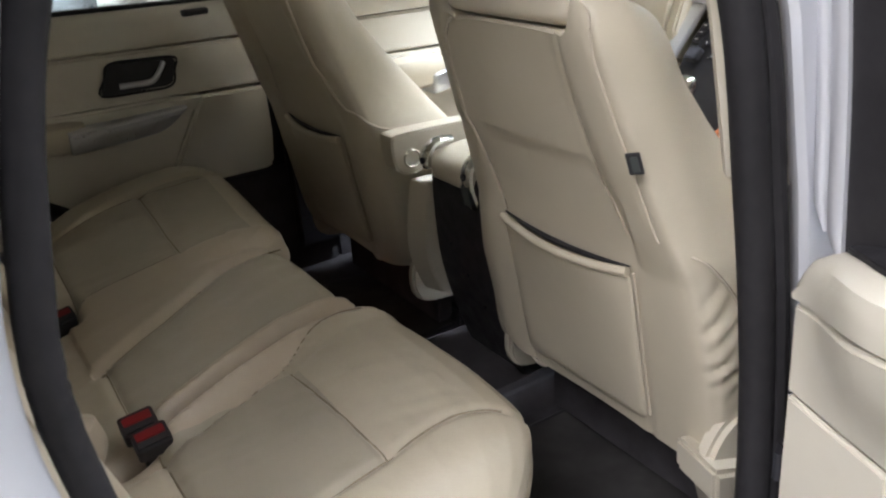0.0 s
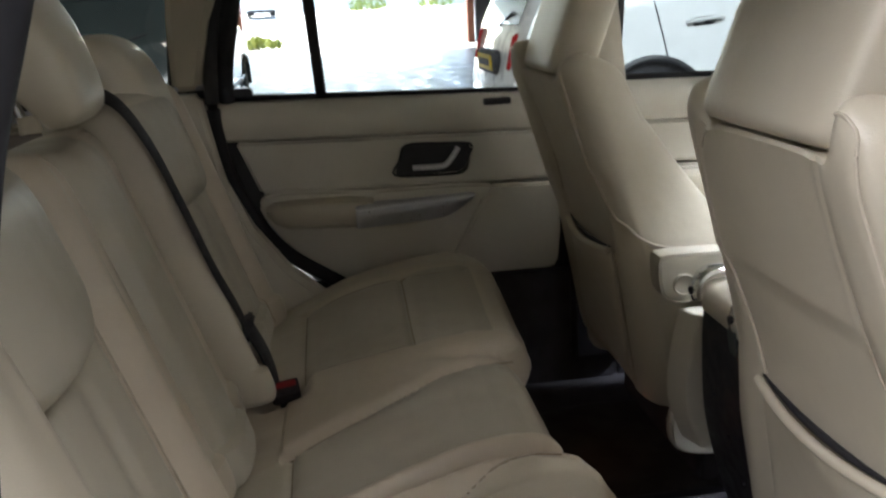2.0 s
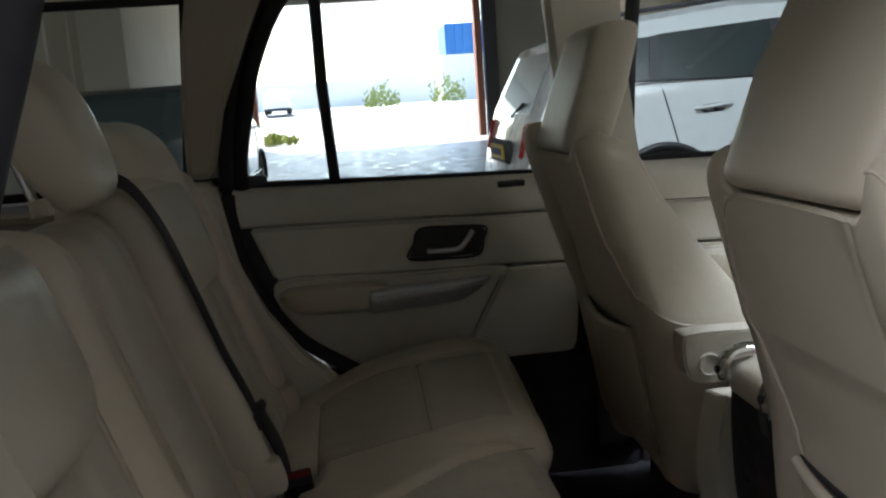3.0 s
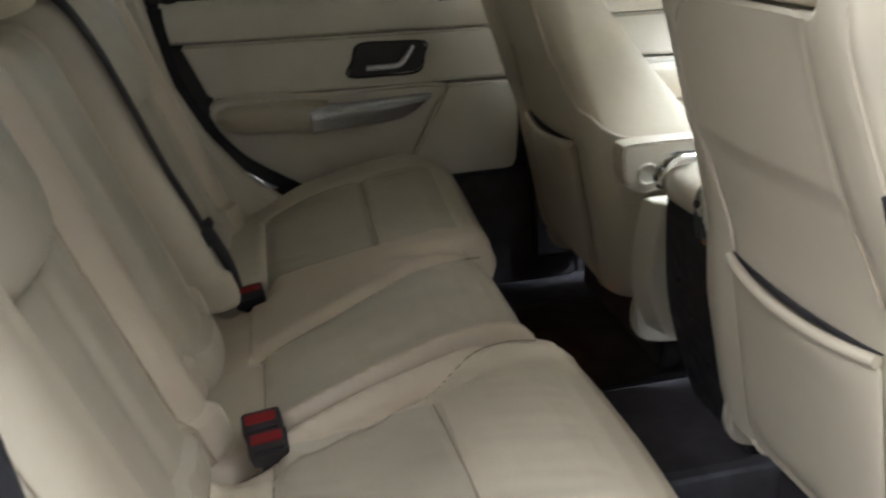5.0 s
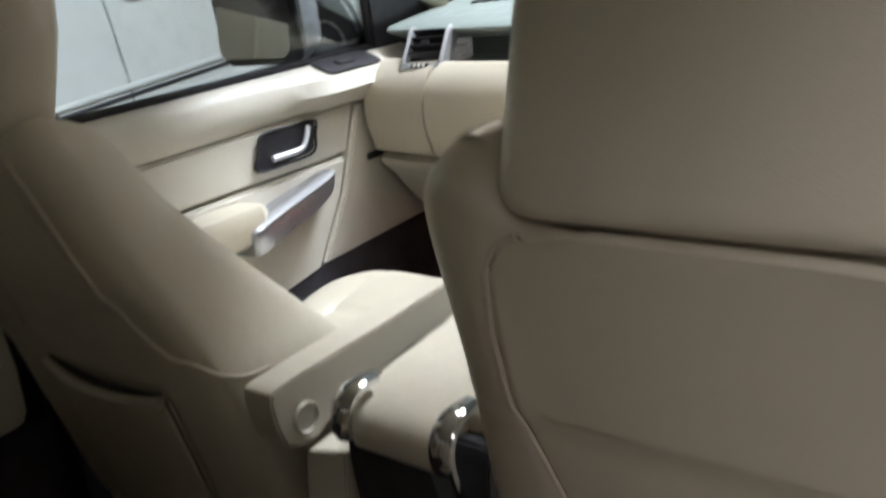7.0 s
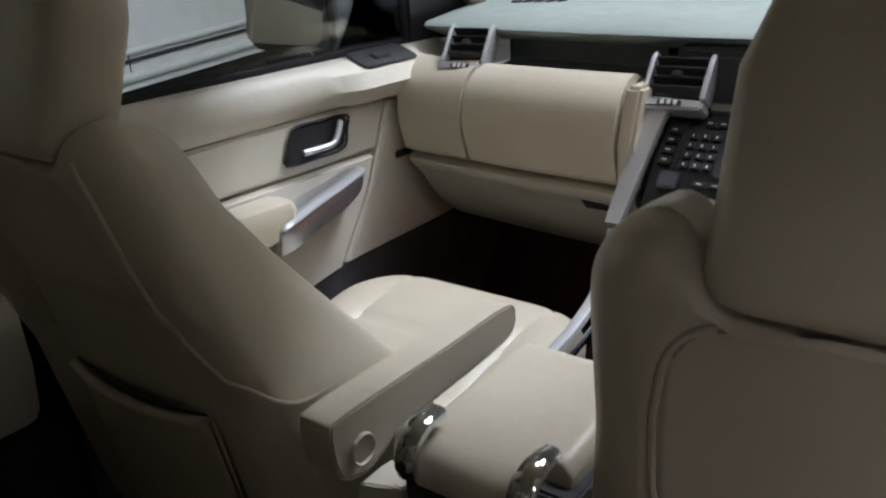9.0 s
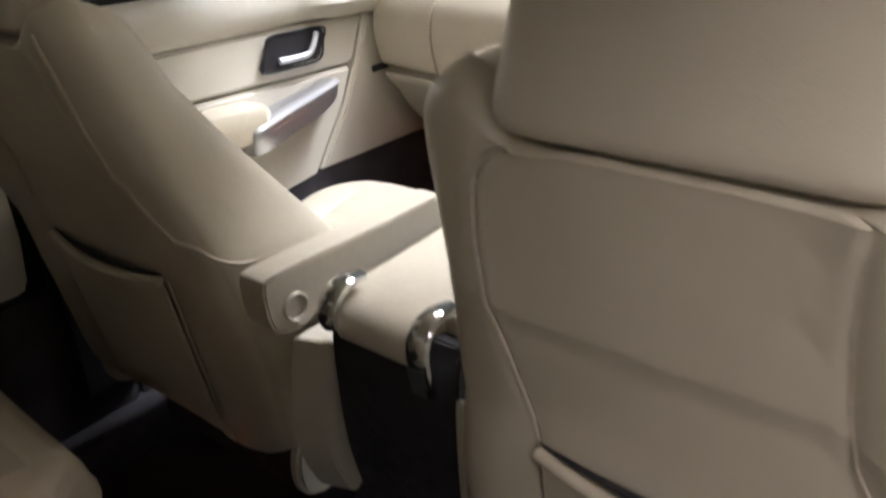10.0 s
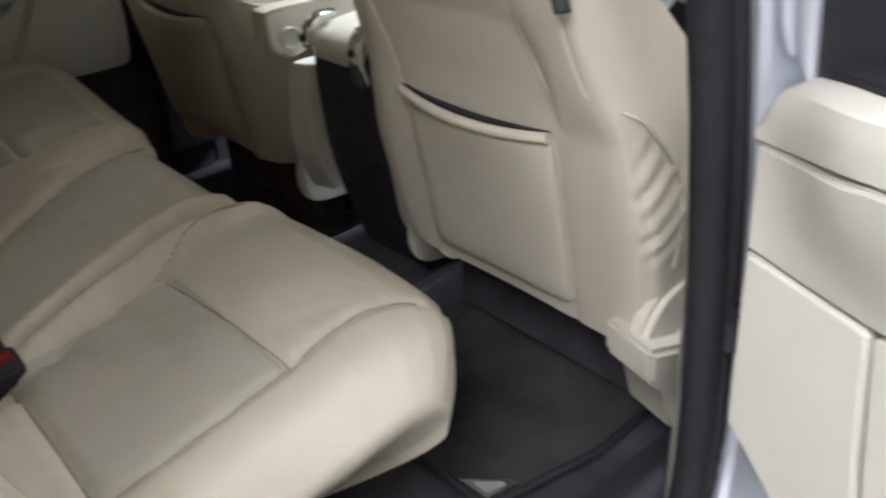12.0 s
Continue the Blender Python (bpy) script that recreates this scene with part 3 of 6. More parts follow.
front_seat("passenger_seat", "cream leather front passenger seat with folded-down armrest", -SEAT_X - 0.005, "cream leather headrest", False)

# ---------------------------------------------------------------- rear bench
VALLEY = [(-0.66, 0.29), (-0.58, 0.268), (-0.47, 0.233), (-0.39, 0.206), (-0.30, 0.188), (-0.14, 0.176)]      # between the middle and the near place
MIDFAR = [(-0.66, 0.09), (-0.53, 0.032), (-0.43, -0.016), (-0.30, -0.088), (-0.18, -0.125), (-0.13, -0.13)]      # far seam of the middle insert
SEAMIN = [(-0.56, 0.300), (-0.45, 0.288), (-0.40, 0.276), (-0.34, 0.256), (-0.296, 0.226), (-0.24, 0.205), (-0.18, 0.205)]      # inner seam of the near place


def bench_height(x, y):
    """Height of the rear cushion's crown."""
    z = interp(y, [(-0.66, 0.77), (-0.60, 0.778), (-0.53, 0.795), (-0.45, 0.815), (-0.36, 0.832), (-0.28, 0.845), (-0.22, 0.849), (-0.18, 0.845), (-0.155, 0.836), (-0.138, 0.82), (-0.13, 0.79)])
    ax = abs(x - 0.008)
    if x < -0.30:                                                          # the far place stands fuller towards the door
        z += 0.040 * min(1.0, (-x - 0.30) / 0.22) ** 1.3 * math.exp(-((y + 0.29) / 0.22) ** 4)
    z += 0.014 * math.exp(-((ax - 0.39) / 0.16) ** 2)                      # crowns of the outer places
    z += 0.008 * math.exp(-(ax / 0.09) ** 4)
    near, far = interp(y, VALLEY), interp(y, MIDFAR)
    z += groove(x - near, 0.030, 0.010)                                    # valley between two rolls
    z += 0.018 * math.exp(-((x - near - 0.024) / 0.016) ** 2) + 0.018 * math.exp(-((x - near + 0.026) / 0.019) ** 2)
    if y > -0.54:
        z += groove(x - near + 0.053, 0.006, 0.006)                        # near seam of the middle insert
        z += groove(x - far, 0.008, 0.010) + 0.006 * soft((far - x) / 0.03) * soft((x + 0.26) / 0.06)
        z += groove(x - interp(y, SEAMIN), 0.006, 0.005)
        for k in (0.012, 0.022, 0.032):                                          # gathers in the leather beside the seam
            z += groove(x - interp(y, SEAMIN) - k - 0.004 * math.sin(y * 60 + k * 300), 0.0030, 0.0035) * math.exp(-((y + 0.285) / 0.045) ** 2)
    z += groove(x + 0.157, 0.016, 0.016) * soft((y + 0.34) / 0.12)
    if -0.50 < x < -0.22:
        z += groove(y + 0.326, 0.007, 0.007) + groove(y + 0.515, 0.006, 0.007)
        z += groove(x + 0.23, 0.005, 0.007) * (y < -0.24)
    if 0.265 < x < 0.513:
        z += groove(y + 0.326 - 0.05 * (x - 0.4), 0.006, 0.006)
        z += groove(y + 0.515, 0.006, 0.007)
        for k in (0.395, 0.455):
            z += groove(y + k + 0.006 * math.sin(x * 30), 0.0025, 0.016)
    z += groove(ax - interp(y, [(-0.53, 0.505), (-0.33, 0.503), (-0.25, 0.492), (-0.2, 0.497), (-0.15, 0.52)]), 0.006, 0.007) * (-0.53 < y)
    if far < x < near - 0.053:
        z += groove(y + 0.524, 0.006, 0.007)
    if -0.53 < y < -0.20 and (0.27 < x < 0.51 or -0.50 < x < -0.24):      # creases that run with the seat's length
        z += 0.0020 * noise.noise(Vector((x * 30 - y * 9, y * 6, 2))) + 0.0008 * noise.noise(Vector((x * 75 - y * 20, y * 11, 5)))
    elif far < x < near - 0.06 and -0.52 < y < -0.18:
        z += 0.0026 * noise.noise(Vector((x * 26 + y * 8, y * 6, 8)))
    for bx, by in ((0.256, -0.545), (-0.205, -0.55)):                      # wells for the buckles
        z -= 0.034 * math.exp(-((x - bx) / 0.046) ** 4 - ((y - by) / 0.038) ** 4)
    z += 0.0014 * noise.noise(Vector((x * 9, y * 9, 0))) + 0.0009 * noise.noise(Vector((x * 30, y * 18, 3)))
    return z


bench = thing("rear_seat_cushion", "cream leather rear bench cushion for three with stitched inserts", "car seat", at=(0, 0, 0.5))
bm = bmesh.new()
NX, NY = 250, 120
grid = []
for j in range(NY + 1):
    y = -0.66 + 0.53 * (1 - (1 - j / NY) ** 1.35)
    row = []
    for i in range(NX + 1):
        u = 2 * i / NX - 1
        x = (0.605 if u > 0 else 0.665) * math.sin(u * 1.25) / math.sin(1.25)
        out = abs(x) - (0.0 if u > 0 else 0.055)
        cut = max(0.0, (out - 0.47) / 0.142)
        yy = y if y < -0.30 else -0.30 + (y + 0.30) * (1 - 0.40 * cut ** 2.6)
        ax = abs(abs(x) - 0.008)
        yy += (-0.012 * math.exp(-((ax - (0.172 if u > 0 else 0.165)) / 0.016) ** 2) - 0.036 / (1 + math.exp((ax - 0.185) * 90))) * max(0, (y + 0.35) / 0.2)
        z = bench_height(x, y) - 0.050 * max(0, (out - 0.52) / 0.09) ** 2.4
        row.append(Vector((x, yy, z)))
    grid.append(row)
top_verts = [[bm.verts.new((p.x, p.y, p.z - 0.5)) for p in row] for row in grid]
for a, b in zip(top_verts, top_verts[1:]):
    for i in range(NX):
        bm.faces.new((a[i], a[i + 1], b[i + 1], b[i]))
rim = [row[0] for row in top_verts] + top_verts[-1][1:] + [row[NX] for row in top_verts[-2::-1]]
last = rim
for drop, inset in ((0.008, -0.004), (0.020, -0.005), (0.035, -0.001), (0.055, 0.008), (0.08, 0.022), (0.12, 0.05), (0.16, 0.085), (0.20, 0.125), (0.245, 0.16)):
    ring = []
    for v in rim:
        x, y, z = v.co
        k = drop / 0.245
        ring.append(bm.verts.new((x * (1 - inset / 0.6), -0.42 + (y + 0.42) * (1 - inset / 0.29), z * (1 - k) + 0.085 * k)))
    for k in range(len(rim) - 1):
        bm.faces.new((last[k], last[k + 1], ring[k + 1], ring[k]))
    last = ring
for v in bm.verts:                                       # the near end rolls under towards the floor
    z = v.co.z + 0.5
    k = soft((v.co.x - 0.40) / 0.18) * max(0.0, 0.825 - z)
    v.co.x -= 0.20 * k
    v.co.y -= 0.22 * k * soft((v.co.y + 0.45) / 0.2)
for f in bm.faces:                                       # the seated inserts are perforated
    c = f.calc_center_median()
    if c.z < 0.24:
        continue
    near, far = interp(c.y, VALLEY), interp(c.y, MIDFAR)
    if (0.275 < c.x < 0.512 and -0.515 < c.y < -0.326) or (-0.497 < c.x < -0.225 and -0.515 < c.y < -0.19) or (far < c.x < near - 0.053 and -0.524 < c.y < -0.15):
        f.material_index = 1
    elif near - 0.053 <= c.x < interp(c.y, SEAMIN) or -0.225 <= c.x <= far:
        f.material_index = 2
cushion = part("cushion", bm, LEATHER, bench)
cushion.data.materials.append(PERFORATED)
cushion.data.materials.append(WORN)


def on_bench(x, y):
    return Vector((x, y, bench_height(x, y) + 0.0004 - 0.5))


def bench_seam(pts):
    # thin dark bar paints the shade down in the seam
    part("seam", tube([on_bench(q.x, q.y) for q in catmull([(px, py, 0) for px, py in pts], 6)], 0.0012, 5), SEAM_SHADE, bench)


bench_seam([(0.272, -0.332), (0.40, -0.326), (0.511, -0.320)])
bench_seam([(0.511, -0.515), (0.513, -0.42), (0.511, -0.33), (0.500, -0.25), (0.505, -0.20), (0.518, -0.172)])
bench_seam([(0.290, -0.46), (0.276, -0.40), (0.256, -0.34), (0.226, -0.296), (0.205, -0.24), (0.205, -0.19)])
bench_seam([(0.275, -0.515), (0.40, -0.515), (0.511, -0.515)])
bench_seam([(0.032, -0.524), (0.10, -0.524), (0.195, -0.524)])
bench_seam([(0.032, -0.53), (-0.016, -0.43), (-0.088, -0.30), (-0.125, -0.18)])
for y in (-0.326, -0.515):
    bench_seam([(-0.23, y), (-0.36, y), (-0.497, y)])
bench_seam([(-0.225, -0.515), (-0.225, -0.40), (-0.225, -0.326)])
bench_seam([(-0.497, -0.515), (-0.497, -0.40), (-0.495, -0.33), (-0.484, -0.25), (-0.49, -0.20)])
part("base", box(-0.52, 0.50, -0.6, -0.30, 0.0, 0.10, 0.01), CARPET, bench)


# backrest in three places
def back_y(z):
    return -0.622 - 0.32 * (z - 0.80)


def back_relief(x, z, w, mid):
    h = 0.0
    if not mid:
        ins = 0.135
        h += groove(abs(x) - ins, 0.008, 0.009)
        h += 0.022 * min(1, max(0, (abs(x) - ins) / 0.05))
        if abs(x) < ins:
            top = 1.10 + 0.05 * (abs(x) / ins) ** 4
            h += 0.026 * (1 / (1 + math.exp(-(z - top) * 160))) * math.cos(x / ins * 1.2)
            h += groove(z - top + 0.012, 0.008, 0.010)
            if z < top:
                h += groove(abs(x) - 0.045, 0.006, 0.012) - 0.004
    else:
        h += groove(abs(x) - 0.066, 0.009, 0.010) + 0.010 * math.cos(x * 20) - 0.006 * (abs(x) > 0.066)
    return h


rear_back = thing("split_rear_seat", "cream leather split rear backrest with three headrests", "car seat", at=(0, 0, 0.8))
for name, xc, w, mid, top in (("backrest_panel", 0.395, 0.40, False, 1.276), ("backrest_panel", 0.02, 0.335, True, 1.252), ("backrest_panel", -0.36, 0.41, False, 1.283)):
    zc, tall = (top + 0.785) / 2, top - 0.785

    def warp(q, xc=xc, mid=mid, zc=zc):
        z = zc + q.y
        return Vector((xc + q.x, back_y(z) + q.z - 0.01 * mid + (0.0 if z > 0.85 else 0.012), z - 0.8))

    def relief(x, y, w=w, mid=mid, zc=zc):
        return back_relief(x, zc + y, w, mid)
    bm = pillow(w, tall, 0.04, 0.09, 60, 84, 16, 0.018, relief, warp)
    for f in bm.faces:
        c = f.calc_center_median()
        d = abs(c.x - xc)
        if c.z > 0.47 or d > w / 2 - 0.012:
            continue
        inset, wide = (0.066, 0.15) if mid else (0.135, 0.178)
        f.material_index = 1 if d < inset else 2 if d < wide else 0
    panel = part(name, bm, LEATHER, rear_back)
    panel.data.materials.append(PERFORATED)
    panel.data.materials.append(WORN)
    if not mid:
        for s in (-1, 1):
            part("seam", tube([warp(Vector((s * 0.135, -0.23 + 0.46 * k / 30, 0.0335))) for k in range(31)], 0.0013, 5), STITCH, panel)
    hz = 1.366 if mid else 1.455 if xc > 0 else 1.270
    xc += -0.066 if mid else -0.065 if xc > 0 else -0.05

    def hwarp(q, xc=xc, hz=hz):
        z = hz + q.y
        return Vector((xc + q.x * (1 - 0.8 * max(0, q.y) ** 1.5 - 0.26 * (max(0, -q.y) / 0.1) ** 1.5), back_y(z) + q.z * (1.0 if q.z > 0 else 1 - 0.75 * min(1.0, max(0.0, 0.02 - q.y) / 0.1)) - 0.25 * max(0, q.y - 0.02) ** 1.2, z - 0.8))
    rest = part("headrest", pillow(0.205 if mid else 0.215, 0.20 if mid else 0.205, 0.058, 0.045, 34, 34, 5, 0.05, None, hwarp), LEATHER, rear_back)
    for s in (-1, 1):
        foot = Vector((xc + s * 0.075, back_y(1.29) - 0.012, 1.27 - 0.8))
        part("headrest_post", tube([foot, foot + Vector((0, -0.32 * (hz - 1.30), hz - 1.30))], 0.006, 10), CHROME, rear_back)
        part("post_collar", tube([foot + Vector((0, 0.003, -0.002)), foot + Vector((0, 0.0, 0.018))], [0.014, 0.011], 12), PILLAR_TRIM, rear_back)
for side_sign in (1,):                                   # outer bolster of the near place, turned towards the door
    rows, line = [], []
    for k in range(31):
        z = 0.80 + 0.46 * k / 30
        yb = back_y(z)
        e = 1 - 0.55 * max(0.0, (z - 1.16) / 0.10) ** 2 - 0.25 * max(0.0, (0.86 - z) / 0.06) ** 2
        ring = [(0.50, 0.055), (0.55, 0.075 * e + 0.010), (0.595, 0.092 * e), (0.632, 0.080 * e), (0.658, 0.042 * e), (0.670, -0.03), (0.668, -0.12), (0.50, -0.12)]
        dx = 0.0 if side_sign > 0 else 0.02
        row = [Vector((side_sign * (q.x + dx), yb + q.y, z - 0.8)) for q in catmull([(a, b, 0) for a, b in ring], 5, True)]
        rows.append(row)
        line.append(Vector((side_sign * (0.634 + dx), yb + 0.0795 * e, z - 0.8)))
    bolster = part("outer_bolster", loft(bmesh.new(), rows), LEATHER, rear_back)
    part("seam", tube(line[2:-4], 0.0013, 5), STITCH, bolster)
part("backrest_rear", box(-0.58, 0.6, -0.86, -0.78, 0.0, 0.40, 0.01), CARPET, rear_back)

# buckles and belts
def buckle(name, at, rz, label, count):
    th = thing(name, label, "seat belt buckle", "seat belt buckles", at=(*at, 0, 0, rz))
    for k in range(count):
        turn = Matrix.Translation((0.036 * k, 0.004 * k, -0.004 * k)) @ Matrix.Rotation(radians(24), 4, "Y") @ Matrix.Rotation(radians(6), 4, "X")
        bod = part("housing", move(plate(rounded(-0.016, 0.016, -0.022, 0.022, 0.005), 0.030, 0.004), turn @ Matrix.Translation((0, 0, -0.022))), BLACK, th)
        part("release_button", move(plate(rounded(-0.0065, 0.0065, -0.0175, 0.0175, 0.002), 0.003, 0.001), turn @ Matrix.Translation((-0.003, 0.0, 0.0065))), RED, bod)
        part("stalk", move(plate(rounded(-0.011, 0.011, -0.015, 0.015, 0.005), 0.05, 0.003), turn @ Matrix.Translation((0, 0, -0.068))), BLACK, bod)
    return th


buckle("seat_belt_buckle", (0.236, -0.524, 0.826), 3, "pair of black buckles with red release buttons in the rear bench", 2)
buckle("seat_belt_buckle", (-0.195, -0.545, 0.800), 10, "black buckle with a red release button in the rear bench", 1)

belt = thing("seat_belt", "black webbing seat belt hanging down the rear backrest", "seat belt")
line = [(-0.125, -0.775, 1.30), (-0.135, -0.735, 1.285), (-0.153, -0.700, 1.22), (-0.168, -0.668, 1.12), (-0.186, -0.640, 1.02), (-0.204, -0.615, 0.945), (-0.212, -0.604, 0.905)]
pts = catmull([(x, y + 0.006, z) for x, y, z in line], 6)
part("webbing", tube(pts, 0.023, 8, flat=0.10, up=(0, 1, 0.3)), BELT, belt)
part("tongue", move(plate(rounded(-0.024, 0.024, -0.022, 0.022, 0.008), 0.016, 0.004), Matrix.Translation((-0.214, -0.590, 0.902)) @ Matrix.Rotation(radians(72), 4, "X")), BLACK, belt)
part("webbing", tube(catmull([(-0.214, -0.594, 0.905), (-0.216, -0.576, 0.86), (-0.214, -0.566, 0.82), (-0.210, -0.562, 0.775)], 6), 0.026, 8, flat=0.30, up=(0, 1, 0.3)), BELT, belt)

# ---------------------------------------------------------------- doors of the far side
def side(y, z, x):
    return Vector((x, y, z))


def door_plate(outline, x_out, x_in, bevel=0.006, seg=3):
    """A slab on the left door: outline in (y, z), from x_out to x_in."""
    return plate(outline, x_in - x_out, bevel, lambda a, b, h: Vector((x_out + h, a, b)), seg)


def smooth(pts, per=4):
    return [(p.x, p.y) for p in catmull([(a, b, 0) for a, b in pts], per, True)]


def handle_set(parent, y0, z0, x):
    """Black bezel with a cranked satin pull; y0, z0 is its lower rear corner."""
    bez = part("handle_bezel", door_plate([(y0, z0 + 0.004), (y0 + 0.022, z0 + 0.060), (y0 + 0.035, z0 + 0.067), (y0 + 0.165, z0 + 0.060), (y0 + 0.172, z0 + 0.052), (y0 + 0.158, z0 + 0.008), (y0 + 0.148, z0), (y0 + 0.008, z0 - 0.002)],
                                          x - 0.004, x + 0.004, 0.003, 2), BLACK, parent, "black handle bezel")
    rim = smooth([(y0, z0 + 0.002), (y0 + 0.012, z0 + 0.034), (y0 + 0.028, z0 + 0.066), (y0 + 0.10, z0 + 0.066), (y0 + 0.17, z0 + 0.060), (y0 + 0.166, z0 + 0.034), (y0 + 0.152, z0 - 0.001), (y0 + 0.08, z0 - 0.003)])
    part("bezel_rim", tube([(x + 0.004, a, b) for a, b in rim], 0.0028, 6, closed=True), BLACK, bez)
    pull = catmull([(x + 0.010, y0 + 0.040, z0 + 0.017), (x + 0.016, y0 + 0.075, z0 + 0.017), (x + 0.020, y0 + 0.108, z0 + 0.019), (x + 0.018, y0 + 0.126, z0 + 0.034), (x + 0.012, y0 + 0.142, z0 + 0.055)], 6)
    part("door_handle", tube(pull, 0.0062, 10, flat=1.0), SATIN, bez, "satin silver door pull")
    return bez


def door_armrest(parent, rows, mat, name, label=""):
    """rows of (y, z_top, z_bottom, x_in): a swelling bar along the door."""
    bm = bmesh.new()
    ring = []
    for y, zt, zb, xi in rows:
        xo = -0.735
        zc, h = (zt + zb) / 2, (zt - zb) / 2
        pts = [(xo, zt), (xi - 0.02, zt), (xi - 0.006, zt - 0.004), (xi, zt - 0.014), (xi - 0.002, zc), (xi - 0.008, zb + 0.012), (xi - 0.02, zb + 0.003), (xo, zb)]
        ring.append([Vector((px, y, pz)) for px, pz in pts])
    loft(bm, ring)
    return part(name, bm, mat, parent, label)


def pull_strip(parent, rows):
    """A brushed strip below an arched, paler bar that paints its top-edge highlight; rows as for door_armrest."""
    a = catmull([(y, zt, zb) for y, zt, zb, xi in rows], 8)
    b = catmull([(y, xi, 0) for y, zt, zb, xi in rows], 8)
    bm = bmesh.new()
    ring, rail = [], []
    for (y, zt, zb), (_, xi, _) in zip(a, b):
        r = min(0.010, 0.45 * (zt - zb))
        prof = [(-0.735, zt - 0.5 * r), (xi - 0.016, zt - 0.5 * r), (xi - 0.004, zt - r), (xi - 0.002, zt - 1.6 * r), (xi - 0.003, (zt + zb) / 2), (xi - 0.006, zb + 0.3 * r), (xi - 0.014, zb), (-0.735, zb)]
        ring.append([Vector((px, y, pz)) for px, pz in prof])
        top = [(xi - 0.024, zt - r), (xi - 0.026, zt - 0.3 * r), (xi - 0.020, zt), (xi - 0.008, zt - 0.02 * r), (xi - 0.001, zt - 0.30 * r), (xi + 0.0015, zt - 0.75 * r), (xi - 0.001, zt - 1.05 * r)]
        rail.append([Vector((px, y, pz)) for px, pz in top])
    strip = part("pull_strip", loft(bm, ring), BRUSHED, parent, "brushed aluminium pull strip")
    part("grip_rail", loft(bmesh.new(), rail), SATIN, strip, "paler satin bar painting the strip's top highlight")


def rear_door(name, label, mirror=None):
    door = thing(name, label, "car door", "rear doors")
    # upper roll under the window
    bm = bmesh.new()
    rows = []
    for k in range(25):
        y = -0.672 + (0.07 + 0.672) * k / 24
        s = -0.02 * (y + 0.3) * 1.2
        prof = [(-0.80, 1.205), (-0.765, 1.206), (-0.745, 1.198), (-0.733, 1.178), (-0.730, 1.15), (-0.736, 1.128), (-0.745, 1.122), (-0.80, 1.122)]
        rows.append([Vector((px, y, pz + s)) for px, pz in prof])
    loft(bm, rows)
    part("upper_roll", bm, DOOR_LEATHER, door)
    part("middle_panel", door_plate([(-0.645, 1.128), (0.066, 1.110), (0.064, 1.000), (-0.094, 1.004), (-0.602, 1.014)], -0.80, -0.742, 0.006), DOOR_LEATHER, door)
    lower = smooth([(-0.60, 1.008), (-0.35, 1.005), (-0.10, 1.000), (-0.12, 0.96), (-0.176, 0.86), (-0.21, 0.80), (-0.30, 0.785), (-0.42, 0.80), (-0.50, 0.84), (-0.56, 0.90)])
    part("lower_panel", door_plate(lower, -0.80, -0.738, 0.007), DOOR_LEATHER, door)
    part("front_panel", door_plate([(-0.095, 0.998), (0.064, 0.994), (0.066, 0.88), (0.058, 0.80), (0.045, 0.788), (-0.203, 0.788), (-0.175, 0.855), (-0.118, 0.955)], -0.80, -0.737, 0.007), DOOR_LEATHER, door)
    door_armrest(door, [(-0.595, 0.985, 0.965, -0.73), (-0.575, 0.995, 0.945, -0.70), (-0.54, 0.998, 0.938, -0.682), (-0.42, 0.998, 0.934, -0.675), (-0.385, 0.995, 0.934, -0.680), (-0.36, 0.990, 0.934, -0.70)], LEATHER, "armrest_pad")
    pull_strip(door, [(-0.402, 0.984, 0.936, -0.676), (-0.39, 0.986, 0.934, -0.671), (-0.30, 0.986, 0.934, -0.688), (-0.20, 0.986, 0.938, -0.706), (-0.145, 0.984, 0.966, -0.720), (-0.132, 0.982, 0.976, -0.727)])
    handle_set(door, -0.309, 1.034, -0.737)
    # window: frame, divider, panes
    part("window_sill_seal", door_plate([(-0.655, 1.214), (0.07, 1.192), (0.07, 1.203), (-0.655, 1.226)], -0.80, -0.765, 0.003), RUBBER, door)
    part("window_frame", tube(catmull([(-0.775, -0.650, 1.19), (-0.772, -0.656, 1.26), (-0.762, -0.635, 1.36), (-0.74, -0.60, 1.48), (-0.70, -0.53, 1.60), (-0.672, -0.44, 1.655), (-0.665, -0.2, 1.675), (-0.668, 0.07, 1.665)], 8), 0.02, 10), RUBBER, door)
    part("window_divider", tube([(-0.772, -0.454, 1.205), (-0.74, -0.464, 1.42), (-0.685, -0.462, 1.65)], 0.0125, 8, flat=0.7), RUBBER, door)
    for y0, y1, name2 in ((-0.655, -0.454, "quarter_glass"), (-0.452, 0.07, "window_glass")):
        bm = bmesh.new()
        rows = []
        for k in range(9):
            z = 1.20 + 0.46 * k / 8
            xx = -0.785 + 0.12 * (k / 8) ** 1.6
            lo = y0 + (0.0 if y0 > -0.6 else max(0, (z - 1.28)) * 0.42)
            rows.append([Vector((xx, lo, z)), Vector((xx, y1, z)), Vector((xx - 0.004, y1, z)), Vector((xx - 0.004, lo, z))])
        loft(bm, rows)
        pane = part(name2, bm, GLASS, door)
        pane.visible_shadow = False
    part("lock_button", door_plate(rounded(-0.105, -0.045, 1.176, 1.190, 0.004), -0.77, -0.728, 0.003), BLACK, door)
    # outer skin
    part("outer_skin", door_plate([(-0.66, 1.17), (0.07, 1.16), (0.07, 0.55), (-0.30, 0.55), (-0.42, 0.66), (-0.55, 0.84), (-0.66, 1.0)], -0.90, -0.81, 0.02), SILVER, door)
    return door


